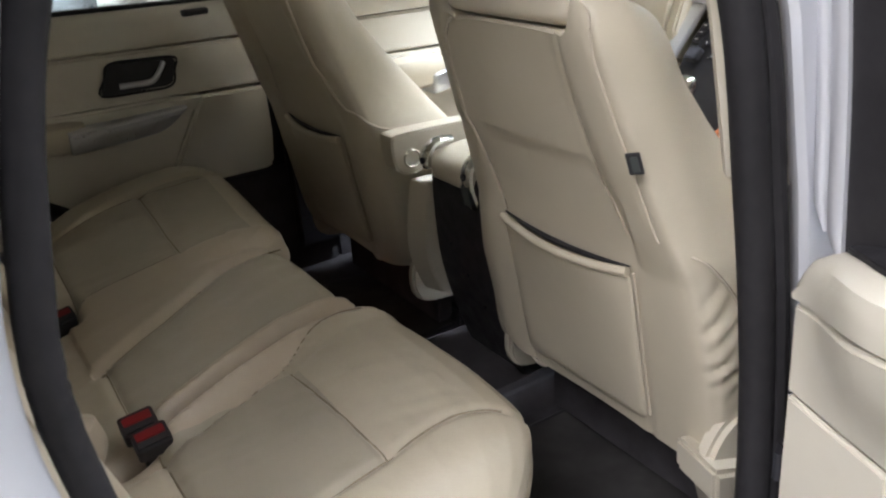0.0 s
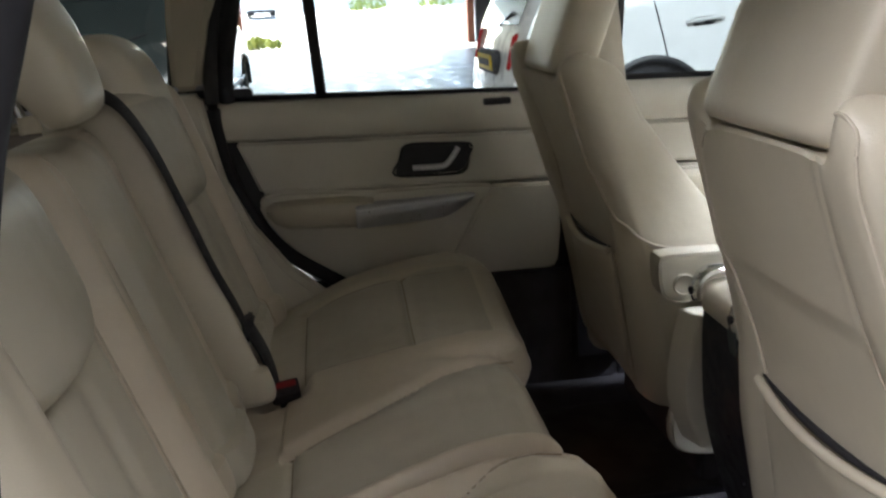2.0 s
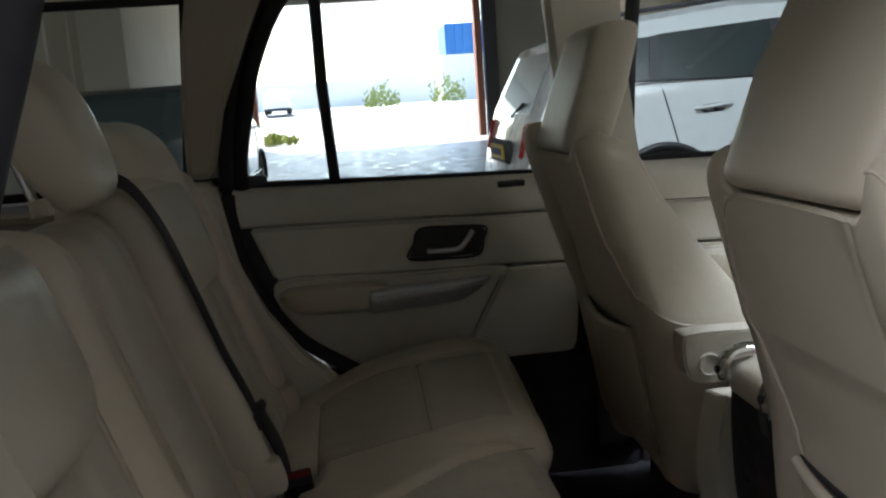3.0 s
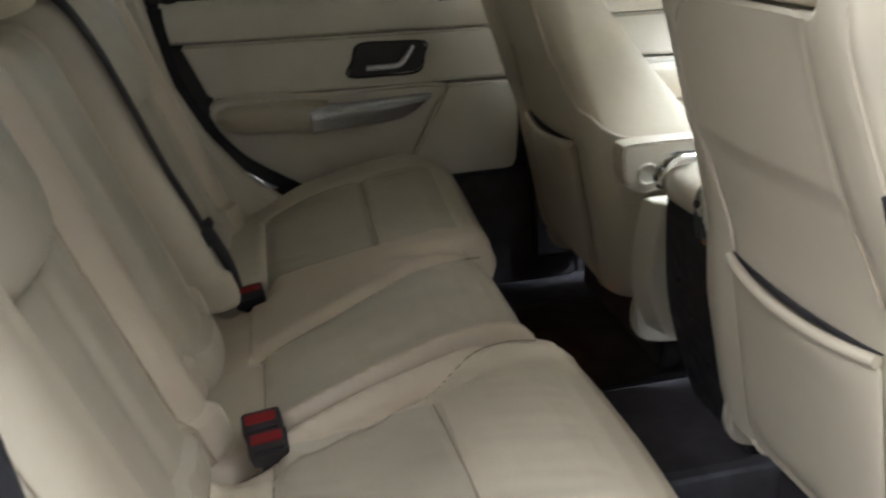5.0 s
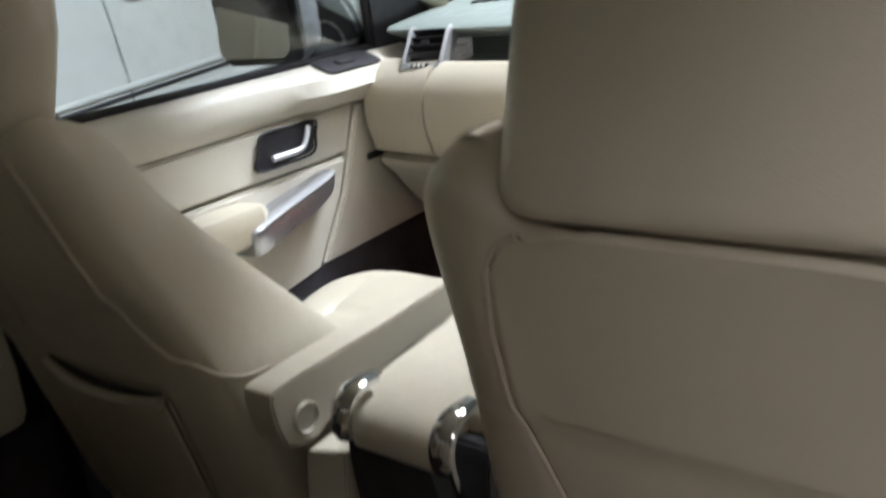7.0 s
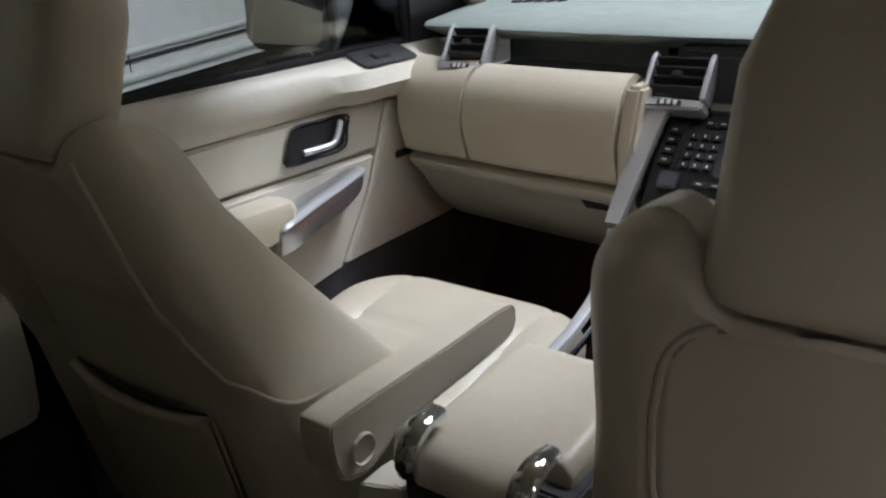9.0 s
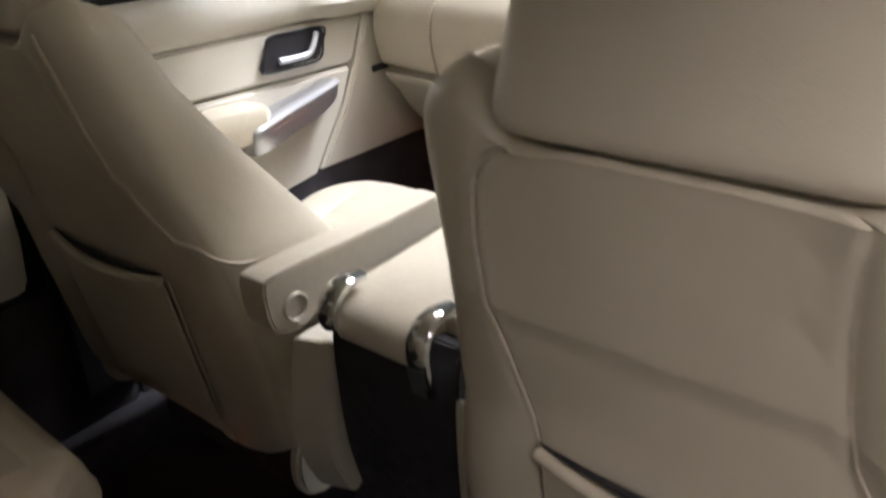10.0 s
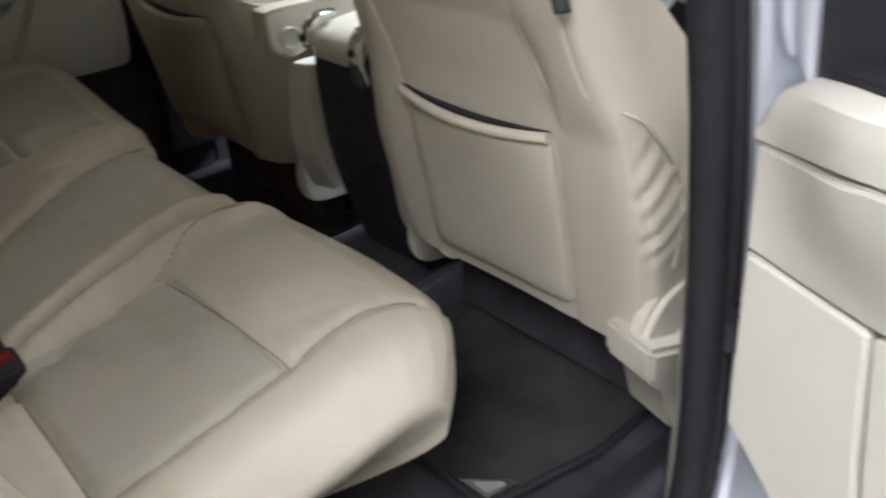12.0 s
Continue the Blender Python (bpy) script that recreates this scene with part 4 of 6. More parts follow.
rear_door("rear_door", "closed left rear door with cream leather card and aluminium pull")

# black rubber seal round the far rear door and the pillar trims
seal = thing("door_seal", "black rubber door seal along the rear pillar", "door seal", "door seals")
line = [(-0.70, -0.56, 1.62), (-0.715, -0.625, 1.50), (-0.73, -0.665, 1.36), (-0.735, -0.680, 1.24), (-0.735, -0.677, 1.15), (-0.735, -0.662, 1.06), (-0.73, -0.620, 0.965), (-0.725, -0.555, 0.88), (-0.72, -0.455, 0.81), (-0.715, -0.36, 0.75)]
part("rubber_tube", tube(catmull(line, 8), 0.015, 10), RUBBER, seal)

body = thing("car_body", "silver five-door off-road car body with cream headliner and trims", "car body", kind="structure")
part("door_aperture", box(-0.80, -0.765, -0.76, -0.60, 0.62, 1.24, 0.004), BLACK, body)
part("door_aperture", box(-0.80, -0.765, 0.05, 0.22, 0.52, 1.24, 0.004), BLACK, body)
# rear pillar trims, both sides
for s in (-1, 1):
    up = [(-0.70, 1.245), (-0.665, 1.38), (-0.60, 1.52), (-0.54, 1.64), (-0.69, 1.66), (-0.725, 1.52), (-0.745, 1.38), (-0.755, 1.245)]
    part("rear_pillar_upper_trim", plate(up, 0.05, 0.012, lambda a, b, h, s=s: Vector((s * (0.75 - 0.22 * max(0, b - 1.24) - h * 0.8), a, b)), 3), PILLAR_TRIM, body)
    low = [(-0.70, 1.238), (-0.685, 1.15), (-0.665, 1.05), (-0.62, 0.955), (-0.55, 0.87), (-0.46, 0.80), (-0.44, 0.66), (-0.62, 0.66), (-0.86, 0.80), (-0.92, 1.238)]
    part("rear_pillar_lower_trim", plate(low, 0.06, 0.012, lambda a, b, h, s=s: Vector((s * (0.77 - h - 0.11 * max(0, min(1, (1.05 - b) / 0.25))), a, b)), 3), CREAM_PLASTIC, body)
    part("load_side_trim", box(*(sorted((s * 0.66, s * 0.76))), -1.62, -0.86, 0.75, 1.20, 0.01), PILLAR_TRIM, body)
    pane = part("quarter_window", plate([(-0.77, 1.23), (-1.45, 1.23), (-1.30, 1.60), (-0.72, 1.60)], 0.005, 0, lambda a, b, h, s=s: Vector((s * (0.78 - 0.25 * (b - 1.23) + h), a, b))), GLASS, body)
    pane.visible_shadow = False
    part("quarter_window_seal", tube([(s * (0.78 - 0.25 * (b - 1.23)), a, b) for a, b in ((-0.77, 1.23), (-1.45, 1.23), (-1.30, 1.60), (-0.72, 1.60))], 0.012, 6, closed=True), RUBBER, body)
    part("load_pillar", plate([(-1.44, 1.22), (-1.62, 1.22), (-1.50, 1.66), (-1.30, 1.62)], 0.06, 0.01, lambda a, b, h, s=s: Vector((s * (0.79 - 0.25 * (b - 1.23) - h), a, b))), PILLAR_TRIM, body)
    part("cant_rail", tube([(s * 0.665, -1.5, 1.66), (s * 0.655, -0.6, 1.69), (s * 0.655, 0.2, 1.69), (s * 0.66, 0.55, 1.66)], 0.045, 10), HEADLINER, body)
    part("windscreen_pillar", tube([(s * 0.66, 0.5, 1.67), (s * 0.70, 0.85, 1.50), (s * 0.735, 1.22, 1.27)], 0.032, 10), PILLAR_TRIM, body)
    part("windscreen_pillar_skin", tube([(s * 0.70, 0.5, 1.70), (s * 0.745, 0.87, 1.52), (s * 0.785, 1.25, 1.27)], 0.034, 10), SILVER, body)
    part("door_sill", box(*(sorted((s * (0.70 if s > 0 else 0.78), s * 0.86))), -0.5, 1.2, 0.47, 0.56, 0.02), SILVER, body)
    if s > 0:
        part("sill_tread", box(*(sorted((s * 0.64, s * 0.76))), -0.32, 1.1, 0.53, 0.572, 0.008), BLACK, body)

part("roof_lining", box(-0.66, 0.66, -1.55, 0.55, 1.69, 1.71, 0.008), HEADLINER, body)
part("roof_skin", box(-0.72, 0.72, -1.75, 0.52, 1.73, 1.76, 0.012), SILVER, body)
# unseen visor-shaped boards, added to keep front light off floor and cushion
for s in (-1, 1):
    part("sun_visor", box(*(sorted((s * 0.20, s * 0.62))), 0.54, 0.76, 1.664, 1.682, 0.006), HEADLINER, body)
# added housing for the cabin's fill light, out of view
lamp = thing("roof_lamp", "unseen cream roof console added for the cabin fill light", "interior lamp")
part("housing", pillow(0.26, 0.20, 0.012, 0.028, 20, 20, 6, 0.04, None, lambda q: Vector((q.x, 0.46 + q.y, 1.688 + q.z * 0.9))), HEADLINER, lamp)
part("lens", plate(rounded(-0.075, 0.075, -0.03, 0.03, 0.012), 0.004, 0.001, lambda a, b, h: Vector((a, 0.46 + b, 1.6665 - h))), TUBE, lamp)
part("tailgate", box(-0.72, 0.72, -1.80, -1.70, 0.60, 1.20, 0.03), SILVER, body)
pane = part("rear_window", plate([(-0.62, 1.21), (0.62, 1.21), (0.56, 1.66), (-0.56, 1.66)], 0.005, 0, lambda a, b, h: Vector((a, -1.75 + 0.4 * (b - 1.21) + h, b))), GLASS, body)
pane.visible_shadow = False
pane = part("windscreen", plate([(-0.70, 1.27), (0.70, 1.27), (0.60, 1.68), (-0.60, 1.68)], 0.005, 0, lambda a, b, h: Vector((a, 1.46 - 2.3 * (b - 1.27) + h, b))), GLASS, body)
pane.visible_shadow = False
part("load_cover", box(-0.64, 0.64, -1.60, -0.86, 1.17, 1.19, 0.006), BROWN, body, "brown roller load cover")
part("bonnet", box(-0.76, 0.76, 1.48, 2.35, 1.02, 1.12, 0.05), SILVER, body)
part("nose", box(-0.80, 0.80, 2.30, 2.42, 0.55, 1.05, 0.04), SILVER, body)
for s in (-1, 1):
    part("front_wing", box(*(sorted((s * 0.74, s * 0.92))), 1.22, 2.38, 0.60, 1.06, 0.04), SILVER, body)
    q = smooth([(-0.655, 1.22), (-0.66, 1.02), (-0.62, 0.92), (-0.56, 0.84), (-0.80, 0.72), (-0.95, 0.90), (-1.25, 0.95), (-1.55, 0.85), (-1.72, 0.62), (-1.78, 0.70), (-1.78, 1.20), (-1.2, 1.225)], 3)
    q = [(a - 0.16 * (s > 0 and a > -0.9), b) for a, b in q]
    part("rear_quarter_panel", plate(q, 0.10, 0.03, lambda a, b, h, s=s: Vector((s * (0.80 + h), a, b)), 3), SILVER, body)
    part("rear_pillar_skin", plate([(-0.69, 1.22), (-0.66, 1.32), (-0.60, 1.50), (-0.52, 1.68), (-0.69, 1.68), (-0.735, 1.5), (-0.77, 1.22)], 0.05, 0.012, lambda a, b, h, s=s: Vector((s * (0.80 - 0.25 * max(0, b - 1.22) + h), a, b))), SILVER, body)

# smooth body flank behind the near seal
flank = []
for px, py, pz in catmull([(0.655, -0.54, 1.53), (0.67, -0.578, 1.41), (0.68, -0.624, 1.24), (0.685, -0.635, 1.16), (0.69, -0.630, 1.08), (0.70, -0.61, 0.98), (0.71, -0.56, 0.88), (0.72, -0.47, 0.80), (0.73, -0.39, 0.70), (0.74, -0.34, 0.58)], 8):
    flank.append([Vector((px + dx, py + dy, pz)) for dx, dy in ((-0.01, -0.012), (0.008, -0.006), (0.020, -0.014), (0.036, -0.036), (0.062, -0.075), (0.092, -0.125), (0.115, -0.19), (0.10, -0.22), (-0.01, -0.20))])
part("rear_door_flank", loft(bmesh.new(), flank), SILVER, body)

# wheels of this car
def road_wheel(parent, x, y, z, r, out, width=0.25):
    t = part("tyre", loft(bmesh.new(), [[Vector((x + out * e, y + rr * math.cos(a), z + rr * math.sin(a))) for a in (2 * math.pi * k / 40 for k in range(40))]
                                        for e, rr in ((-width / 2, r * 0.66), (-width / 2, r * 0.93), (-width * 0.36, r), (width * 0.36, r), (width / 2, r * 0.94), (width / 2 + 0.004, r * 0.70), (width * 0.3, r * 0.66))], True, False), TYRE, parent)
    hub = bmesh.new()
    loft(hub, [[Vector((x + out * e, y + rr * math.cos(a), z + rr * math.sin(a))) for a in (2 * math.pi * k / 40 for k in range(40))] for e, rr in ((0.02, r * 0.67), (width * 0.5, r * 0.68), (width * 0.5, r * 0.63), (width * 0.18, r * 0.60))], True, False)
    part("rim", hub, ALLOY, t)
    for k in range(5):
        a = 2 * math.pi * k / 5 + 0.3
        c, s = math.cos(a), math.sin(a)
        sp = bmesh.new()
        loft(sp, [[Vector((x + out * (width * 0.40 + dx), y + rr * c - w * s * q, z + rr * s + w * c * q)) for q, dx in ((-1, 0), (1, 0), (1, -0.03), (-1, -0.03))] for rr, w in ((r * 0.08, 0.03), (r * 0.35, 0.034), (r * 0.64, 0.05))])
        part("spoke", sp, ALLOY, t)
    part("hub_cap", tube([(x + out * width * 0.3, y, z), (x + out * width * 0.46, y, z)], r * 0.16, 16), ALLOY, t)
    part("brake_shadow_disc", tube([(x + out * width * 0.02, y, z), (x + out * width * 0.06, y, z)], r * 0.6, 24), STEEL, t)


for s in (-1, 1):
    for y in (-1.32, 1.42):
        road_wheel(body, s * 0.80, y, 0.37 + 0.061 * y, 0.37, s)

# floor
floor = thing("cabin_floor", "black carpeted cabin floor", "floor", kind="structure")
part("carpet", box(-0.76, 0.76, -1.70, 1.40, 0.44, 0.50, 0.004), CARPET, floor)
part("tunnel", plate([(-0.17, 0.50), (-0.13, 0.555), (0.13, 0.555), (0.17, 0.50)], 1.85, 0.012, lambda a, b, h: Vector((a, -0.60 + h, b))), CARPET, floor)
part("kick_panel", box(-0.80, -0.735, -0.52, 0.198, 0.44, 0.79, 0.008), CARPET, floor)
part("kick_panel", box(-0.80, -0.742, 0.20, 1.38, 0.44, 0.80, 0.008), CARPET, floor)
part("kick_panel", box(0.742, 0.80, 0.14, 1.38, 0.56, 0.80, 0.008), CARPET, floor)
part("load_floor", box(-0.70, 0.70, -1.70, -0.62, 0.50, 0.72, 0.01), CARPET, floor)
part("bulkhead", box(-0.76, 0.76, 1.38, 1.46, 0.46, 1.26, 0.01), CARPET, floor)
part("toe_board", plate([(1.12, 0.50), (1.38, 0.50), (1.38, 0.80)], 1.46, 0.01, lambda a, b, h: Vector((-0.735 + h, a, b))), CARPET, floor)

for s, lab in ((1, "charcoal carpet floor mat with a chrome corner badge"), (-1, "charcoal carpet floor mat behind the passenger seat")):
    mat = thing("floor_mat", lab, "floor mat", "rear floor mats", at=(s * 0.40, 0.05, 0.502))
    out = [(-0.20, -0.10), (-0.02, -0.155), (0.135, -0.155), (0.17, 0.02), (0.165, 0.13), (0.195, 0.20), (0.19, 0.26), (-0.20, 0.26)]
    part("carpet_pad", plate([(s * a, b) for a, b in out], 0.014, 0.005), MAT, mat)
    part("edge_binding", tube([(s * a, b, 0.008) for a, b in out], 0.007, 8, closed=True), BLACK, mat)
    if s == 1:
        clip = part("badge", plate([(0.080, -0.150), (0.130, -0.148), (0.140, -0.102), (0.128, -0.100)], 0.004, 0.001, lambda a, b, h: Vector((a, b, 0.014 + h))), CHROME, mat, "chrome corner badge")
        part("badge_inlay", plate([(0.098, -0.141), (0.122, -0.141), (0.130, -0.115), (0.122, -0.115)], 0.001, 0, lambda a, b, h: Vector((a, b, 0.0182 + h))), SATIN, clip)

# ---------------------------------------------------------------- near side: pillars, seals and the open door
seal = thing("door_seal", "black rubber seal round the open rear doorway", "door seal", "door seals")
line = [(0.63, -0.46, 1.66), (0.655, -0.53, 1.53), (0.67, -0.568, 1.41), (0.675, -0.595, 1.33), (0.68, -0.614, 1.24), (0.685, -0.625, 1.16), (0.69, -0.62, 1.08), (0.70, -0.60, 0.98), (0.71, -0.55, 0.88), (0.72, -0.46, 0.80), (0.73, -0.38, 0.70), (0.74, -0.33, 0.60)]
part("rubber_tube", tube(catmull(line, 8), 0.013, 10), RUBBER, seal)
line = [(0.675, -0.13, 1.66), (0.715, -0.105, 1.45), (0.745, -0.082, 1.30), (0.758, -0.066, 1.15), (0.764, -0.050, 1.0), (0.766, -0.038, 0.85), (0.764, -0.030, 0.70), (0.758, -0.035, 0.58)]
front_line = catmull(line, 8)
part("rubber_tube", tube(front_line, 0.017, 10), RUBBER, seal)
part("rubber_lip", tube([p + Vector((0.012, 0.016, 0)) for p in front_line], 0.009, 8), RUBBER, seal)
part("rubber_tube", tube([(0.745, -0.33, 0.58), (0.752, -0.2, 0.575), (0.758, -0.035, 0.58)], 0.012, 8), RUBBER, seal)

pillar = thing("centre_pillar", "silver painted centre pillar with cream inner trim", "car pillar", kind="structure")
rows = []
for z, y0, x0 in ((0.52, 0.01, 0.77), (0.70, 0.012, 0.775), (0.85, 0.008, 0.775), (1.0, 0.0, 0.772), (1.15, -0.015, 0.765), (1.30, -0.032, 0.752), (1.45, -0.055, 0.725), (1.68, -0.085, 0.68)):
    rows.append([Vector((x0 + dx, y0 + dy, z)) for dx, dy in ((-0.01, 0.000), (0.004, -0.014), (0.012, -0.016), (0.019, -0.012), (0.022, 0.0), (0.026, 0.035), (0.034, 0.050), (0.040, 0.08), (0.036, 0.11), (-0.01, 0.12))])
part("painted_pillar", loft(bmesh.new(), rows), SILVER, pillar)
rows = []
for z, y0, x0 in ((1.152, -0.045, 0.728), (1.16, -0.055, 0.718), (1.30, -0.075, 0.708), (1.45, -0.10, 0.685), (1.68, -0.13, 0.645)):
    rows.append([Vector((x0 + dx, y0 + dy, z)) for dx, dy in ((0.03, -0.004), (0.006, -0.006), (-0.008, 0.006), (-0.012, 0.04), (-0.006, 0.15), (0.04, 0.16))])
part("upper_trim", loft(bmesh.new(), rows), CREAM_PLASTIC, pillar)
part("lower_trim", box(0.736, 0.756, -0.035, 0.12, 0.56, 1.15, 0.008), GREYTRIM, pillar)
part("belt_strap", tube([(0.70, 0.02, 1.36), (0.705, 0.05, 1.15), (0.70, 0.07, 0.95), (0.69, 0.09, 0.62)], 0.022, 8, flat=0.12, up=(1, 0, 0)), BELT, pillar)
part("upper_trim_far", loft(bmesh.new(), [[Vector((-p.x, p.y + 0.12, p.z)) for p in r] for r in rows]), CREAM_PLASTIC, pillar)
part("lower_trim_far", box(-0.752, -0.715, 0.085, 0.22, 0.56, 1.15, 0.012), BLACK, pillar)
part("painted_pillar_far", box(-0.86, -0.765, 0.08, 0.20, 0.5, 1.68, 0.02), SILVER, pillar)

# open right rear door, hinged on the centre pillar
open_door = thing("open_rear_door", "wide open right rear door with cream leather card", "car door", "rear doors", at=(0.80, -0.045, 1.0, 0, 0, -9))
# own axes: x along the door from its hinge edge, -y towards the card's face, z from 1.0 m
def swell(a, b):
    """How far the card stands out, more under the switch panel than at its hinge edge and foot."""
    t, u = (max(0.0, min(1.0, v)) for v in (a / 0.12, (b + 0.05) / 0.13))
    return 0.046 * t * t * (3 - 2 * t) * u * u * (3 - 2 * u)


def card(outline, d0, d1, bevel=0.007):
    fine = []
    for (a0, b0), (a1, b1) in zip(outline, outline[1:] + outline[:1]):
        n = max(1, int(math.hypot(a1 - a0, b1 - b0) / 0.02))
        fine += [(a0 + (a1 - a0) * k / n, b0 + (b1 - b0) * k / n) for k in range(n)]
    bm = plate(fine, d1 - d0, bevel, None, 3)
    cells = [f for f in bm.faces if len(f.verts) > 8]
    bmesh.ops.triangulate(bm, faces=cells)
    inner = [e for e in bm.edges if e.calc_length() > 0.03]
    bmesh.ops.subdivide_edges(bm, edges=inner, cuts=4)
    bmesh.ops.triangulate(bm, faces=bm.faces[:])
    for v in bm.verts:
        a, b, h = v.co
        v.co = Vector((a, -(d0 + h) - swell(a, b), b))
    return bm


rows = []
for k in range(48):
    a = 0.003 + 0.737 * (k / 47) ** 1.7
    edge = max(0.0, 1 - (a - 0.003) / 0.016)
    zt = 0.099 + 0.034 * (1 - math.exp(-a / 0.05)) + 0.008 * a - 0.016 * edge ** 2.2
    t = min(1.0, a / 0.12)
    zb = 0.064 + 0.020 * t * t * (3 - 2 * t) + 0.01 * a
    sw = swell(a, 0.08)
    back = 0.035 + 0.025 * min(1.0, a / 0.05)
    rise = 0.003 * min(1.0, a / 0.06)
    rows.append([Vector((a, y, z)) for y, z in ((0.06, zb), (back, zt + rise - 0.012), (back - 0.004, zt + rise - 0.003), (back - 0.012, zt + rise), (0.010, zt + 0.6 * rise), (-0.004 - 0.6 * sw, zt + 0.2 * rise), (-0.010 - sw, zt - 0.006),
                                                (-0.014 - sw, zt - 0.016), (-0.015 - sw, (zt + zb) / 2), (-0.013 - sw, zb + 0.004), (-0.009 - sw, zb + 0.001))])
part("upper_roll", loft(bmesh.new(), rows), DOOR_LEATHER, open_door)


def roll_top(a, y):
    zt = 0.099 + 0.034 * (1 - math.exp(-a / 0.05)) + 0.008 * a
    return zt + 0.003 * min(1.0, a / 0.06) * max(0.0, min(1.0, 0.35 + (y + 0.02) / 0.06)) + 0.0015


panel_line = [(p.x, p.y) for p in catmull([(0.036, 0.006, 0), (0.105, -0.028, 0), (0.16, -0.030, 0), (0.30, -0.028, 0), (0.31, 0.02, 0), (0.29, 0.038, 0), (0.10, 0.042, 0), (0.058, 0.034, 0), (0.042, 0.022, 0)], 6, True)]
bm = plate(panel_line, 0.006, 0.0015)
bmesh.ops.triangulate(bm, faces=[f for f in bm.faces if len(f.verts) > 8])
for v in bm.verts:
    a, b, h = v.co
    v.co = Vector((a, b, roll_top(a, b) + h - 0.002))
panel = part("switch_panel", bm, BLACK, open_door, "black window switch panel")
for k in range(2):
    part("switch", plate(rounded(0.10 + 0.05 * k, 0.13 + 0.05 * k, -0.008, 0.018, 0.004), 0.008, 0.002, lambda a, b, h: Vector((a, b, roll_top(a, b) + h + 0.001))), BLACK, panel)
part("middle_panel", card([(0.003, 0.0645), (0.03, 0.067), (0.06, 0.0735), (0.12, 0.084), (0.40, 0.087), (0.74, 0.090), (0.74, -0.034), (0.30, -0.047), (0.12, -0.0415), (0.005, -0.0245)], -0.06, 0.012, 0.004), DOOR_LEATHER, open_door)
part("front_panel", card([(0.006, -0.027), (0.108, -0.043), (0.117, -0.046), (0.130, -0.16), (0.160, -0.33), (0.075, -0.262), (0.010, -0.200)], -0.06, 0.0125, 0.004), DOOR_LEATHER, open_door)
part("lower_panel", card([(0.120, -0.046), (0.30, -0.050), (0.74, -0.036), (0.74, -0.30), (0.5, -0.36), (0.164, -0.335), (0.134, -0.16)], -0.06, 0.0125, 0.004), DOOR_LEATHER, open_door)
part("inner_frame", card([(-0.015, 0.10), (-0.02, -0.22), (0.05, -0.45), (0.60, -0.45), (0.78, -0.10), (0.80, 0.14), (0.04, 0.128)], -0.16, -0.062, 0.015), SILVER, open_door)
part("window_frame", tube(catmull([(0.06, 0.095, 0.10), (0.055, 0.085, 0.25), (0.03, 0.065, 0.45), (0.03, 0.04, 0.60), (0.12, 0.03, 0.66), (0.45, 0.03, 0.66), (0.60, 0.05, 0.56), (0.70, 0.08, 0.35), (0.74, 0.09, 0.15)], 8), 0.026, 10), BLACK, open_door)
def post(name, x0, x1, y0, y1, z0, z1, mat, bow=0.0, label=""):
    """An upright of the door's window frame, leaning in with the car's side; own x, y of its foot at 1.2 m."""
    rows = []
    for k in range(25):
        z = z0 + (z1 - z0) * k / 24
        lean = -0.10 * max(0.0, z - 0.1) - 0.28 * max(0.0, z - 0.2) ** 2
        cut = (1 - min(1.0, (z - z0) / 0.03)) ** 2 * (x1 - x0) * 0.8 if bow else 0.0
        ring = []
        for j in range(9):
            t = j / 8
            ring.append(Vector((x0 + cut + (x1 - x0 - cut) * t + lean, y0 - bow * math.sin(math.pi * t), z)))
        ring += [Vector((x1 + lean, y1, z)), Vector((x0 + cut + lean, y1, z))]
        rows.append(ring)
    return part(name, loft(bmesh.new(), rows), mat, open_door, label)


post("window_frame_front", 0.028, 0.12, 0.014, 0.06, 0.10, 0.62, BLACK, 0.0, "black front post of the window frame")
post("window_frame_flange", 0.0115, 0.0275, 0.010, 0.05, 0.105, 0.62, SILVER, 0.002, "silver painted flange of the window frame")
post("window_frame_shoulder", -0.014, 0.0085, 0.022, 0.05, 0.125, 0.62, SILVER, 0.010)
pane = part("window_glass", plate([(0.02, 0.12), (0.74, 0.14), (0.62, 0.54), (0.46, 0.65), (0.05, 0.65)], 0.004, 0, lambda a, b, h: Vector((a, 0.095 - 0.12 * max(0, b - 0.12) + h, b))), GLASS, open_door)
pane.visible_shadow = False
door_chk = part("door_check", move(plate(rounded(-0.008, 0.022, -0.009, 0.009, 0.003), 0.022, 0.003), Matrix.Translation((-0.020, 0.020, -0.126)) @ Matrix.Rotation(radians(20), 4, "Y")), BLACK, open_door)
part("check_roller", tube([(-0.016, 0.016, -0.150), (-0.016, 0.016, -0.118)], 0.007, 10), STEEL, open_door)

# ---------------------------------------------------------------- far front door
door = thing("front_door", "closed left front door with cream card and silver pull", "car door", "front doors")
bm = bmesh.new()
rows = []
for k in range(31):
    y = 0.205 + (1.10 - 0.205) * k / 30
    s = -0.018 * (y - 0.4)
    bulge = 0.5 + 0.5 * math.tanh((y - 0.74) * 40)
    prof = [(-0.80, 1.203), (-0.765, 1.204), (-0.745, 1.197), (-0.732 + 0.028 * bulge, 1.180), (-0.728 + 0.04 * bulge, 1.15), (-0.736 + 0.02 * bulge, 1.126 - 0.008 * bulge), (-0.745, 1.116), (-0.80, 1.116)]
    rows.append([Vector((px, y, pz + s)) for px, pz in prof])
loft(bm, rows)
part("upper_roll", bm, DOOR_LEATHER, door)
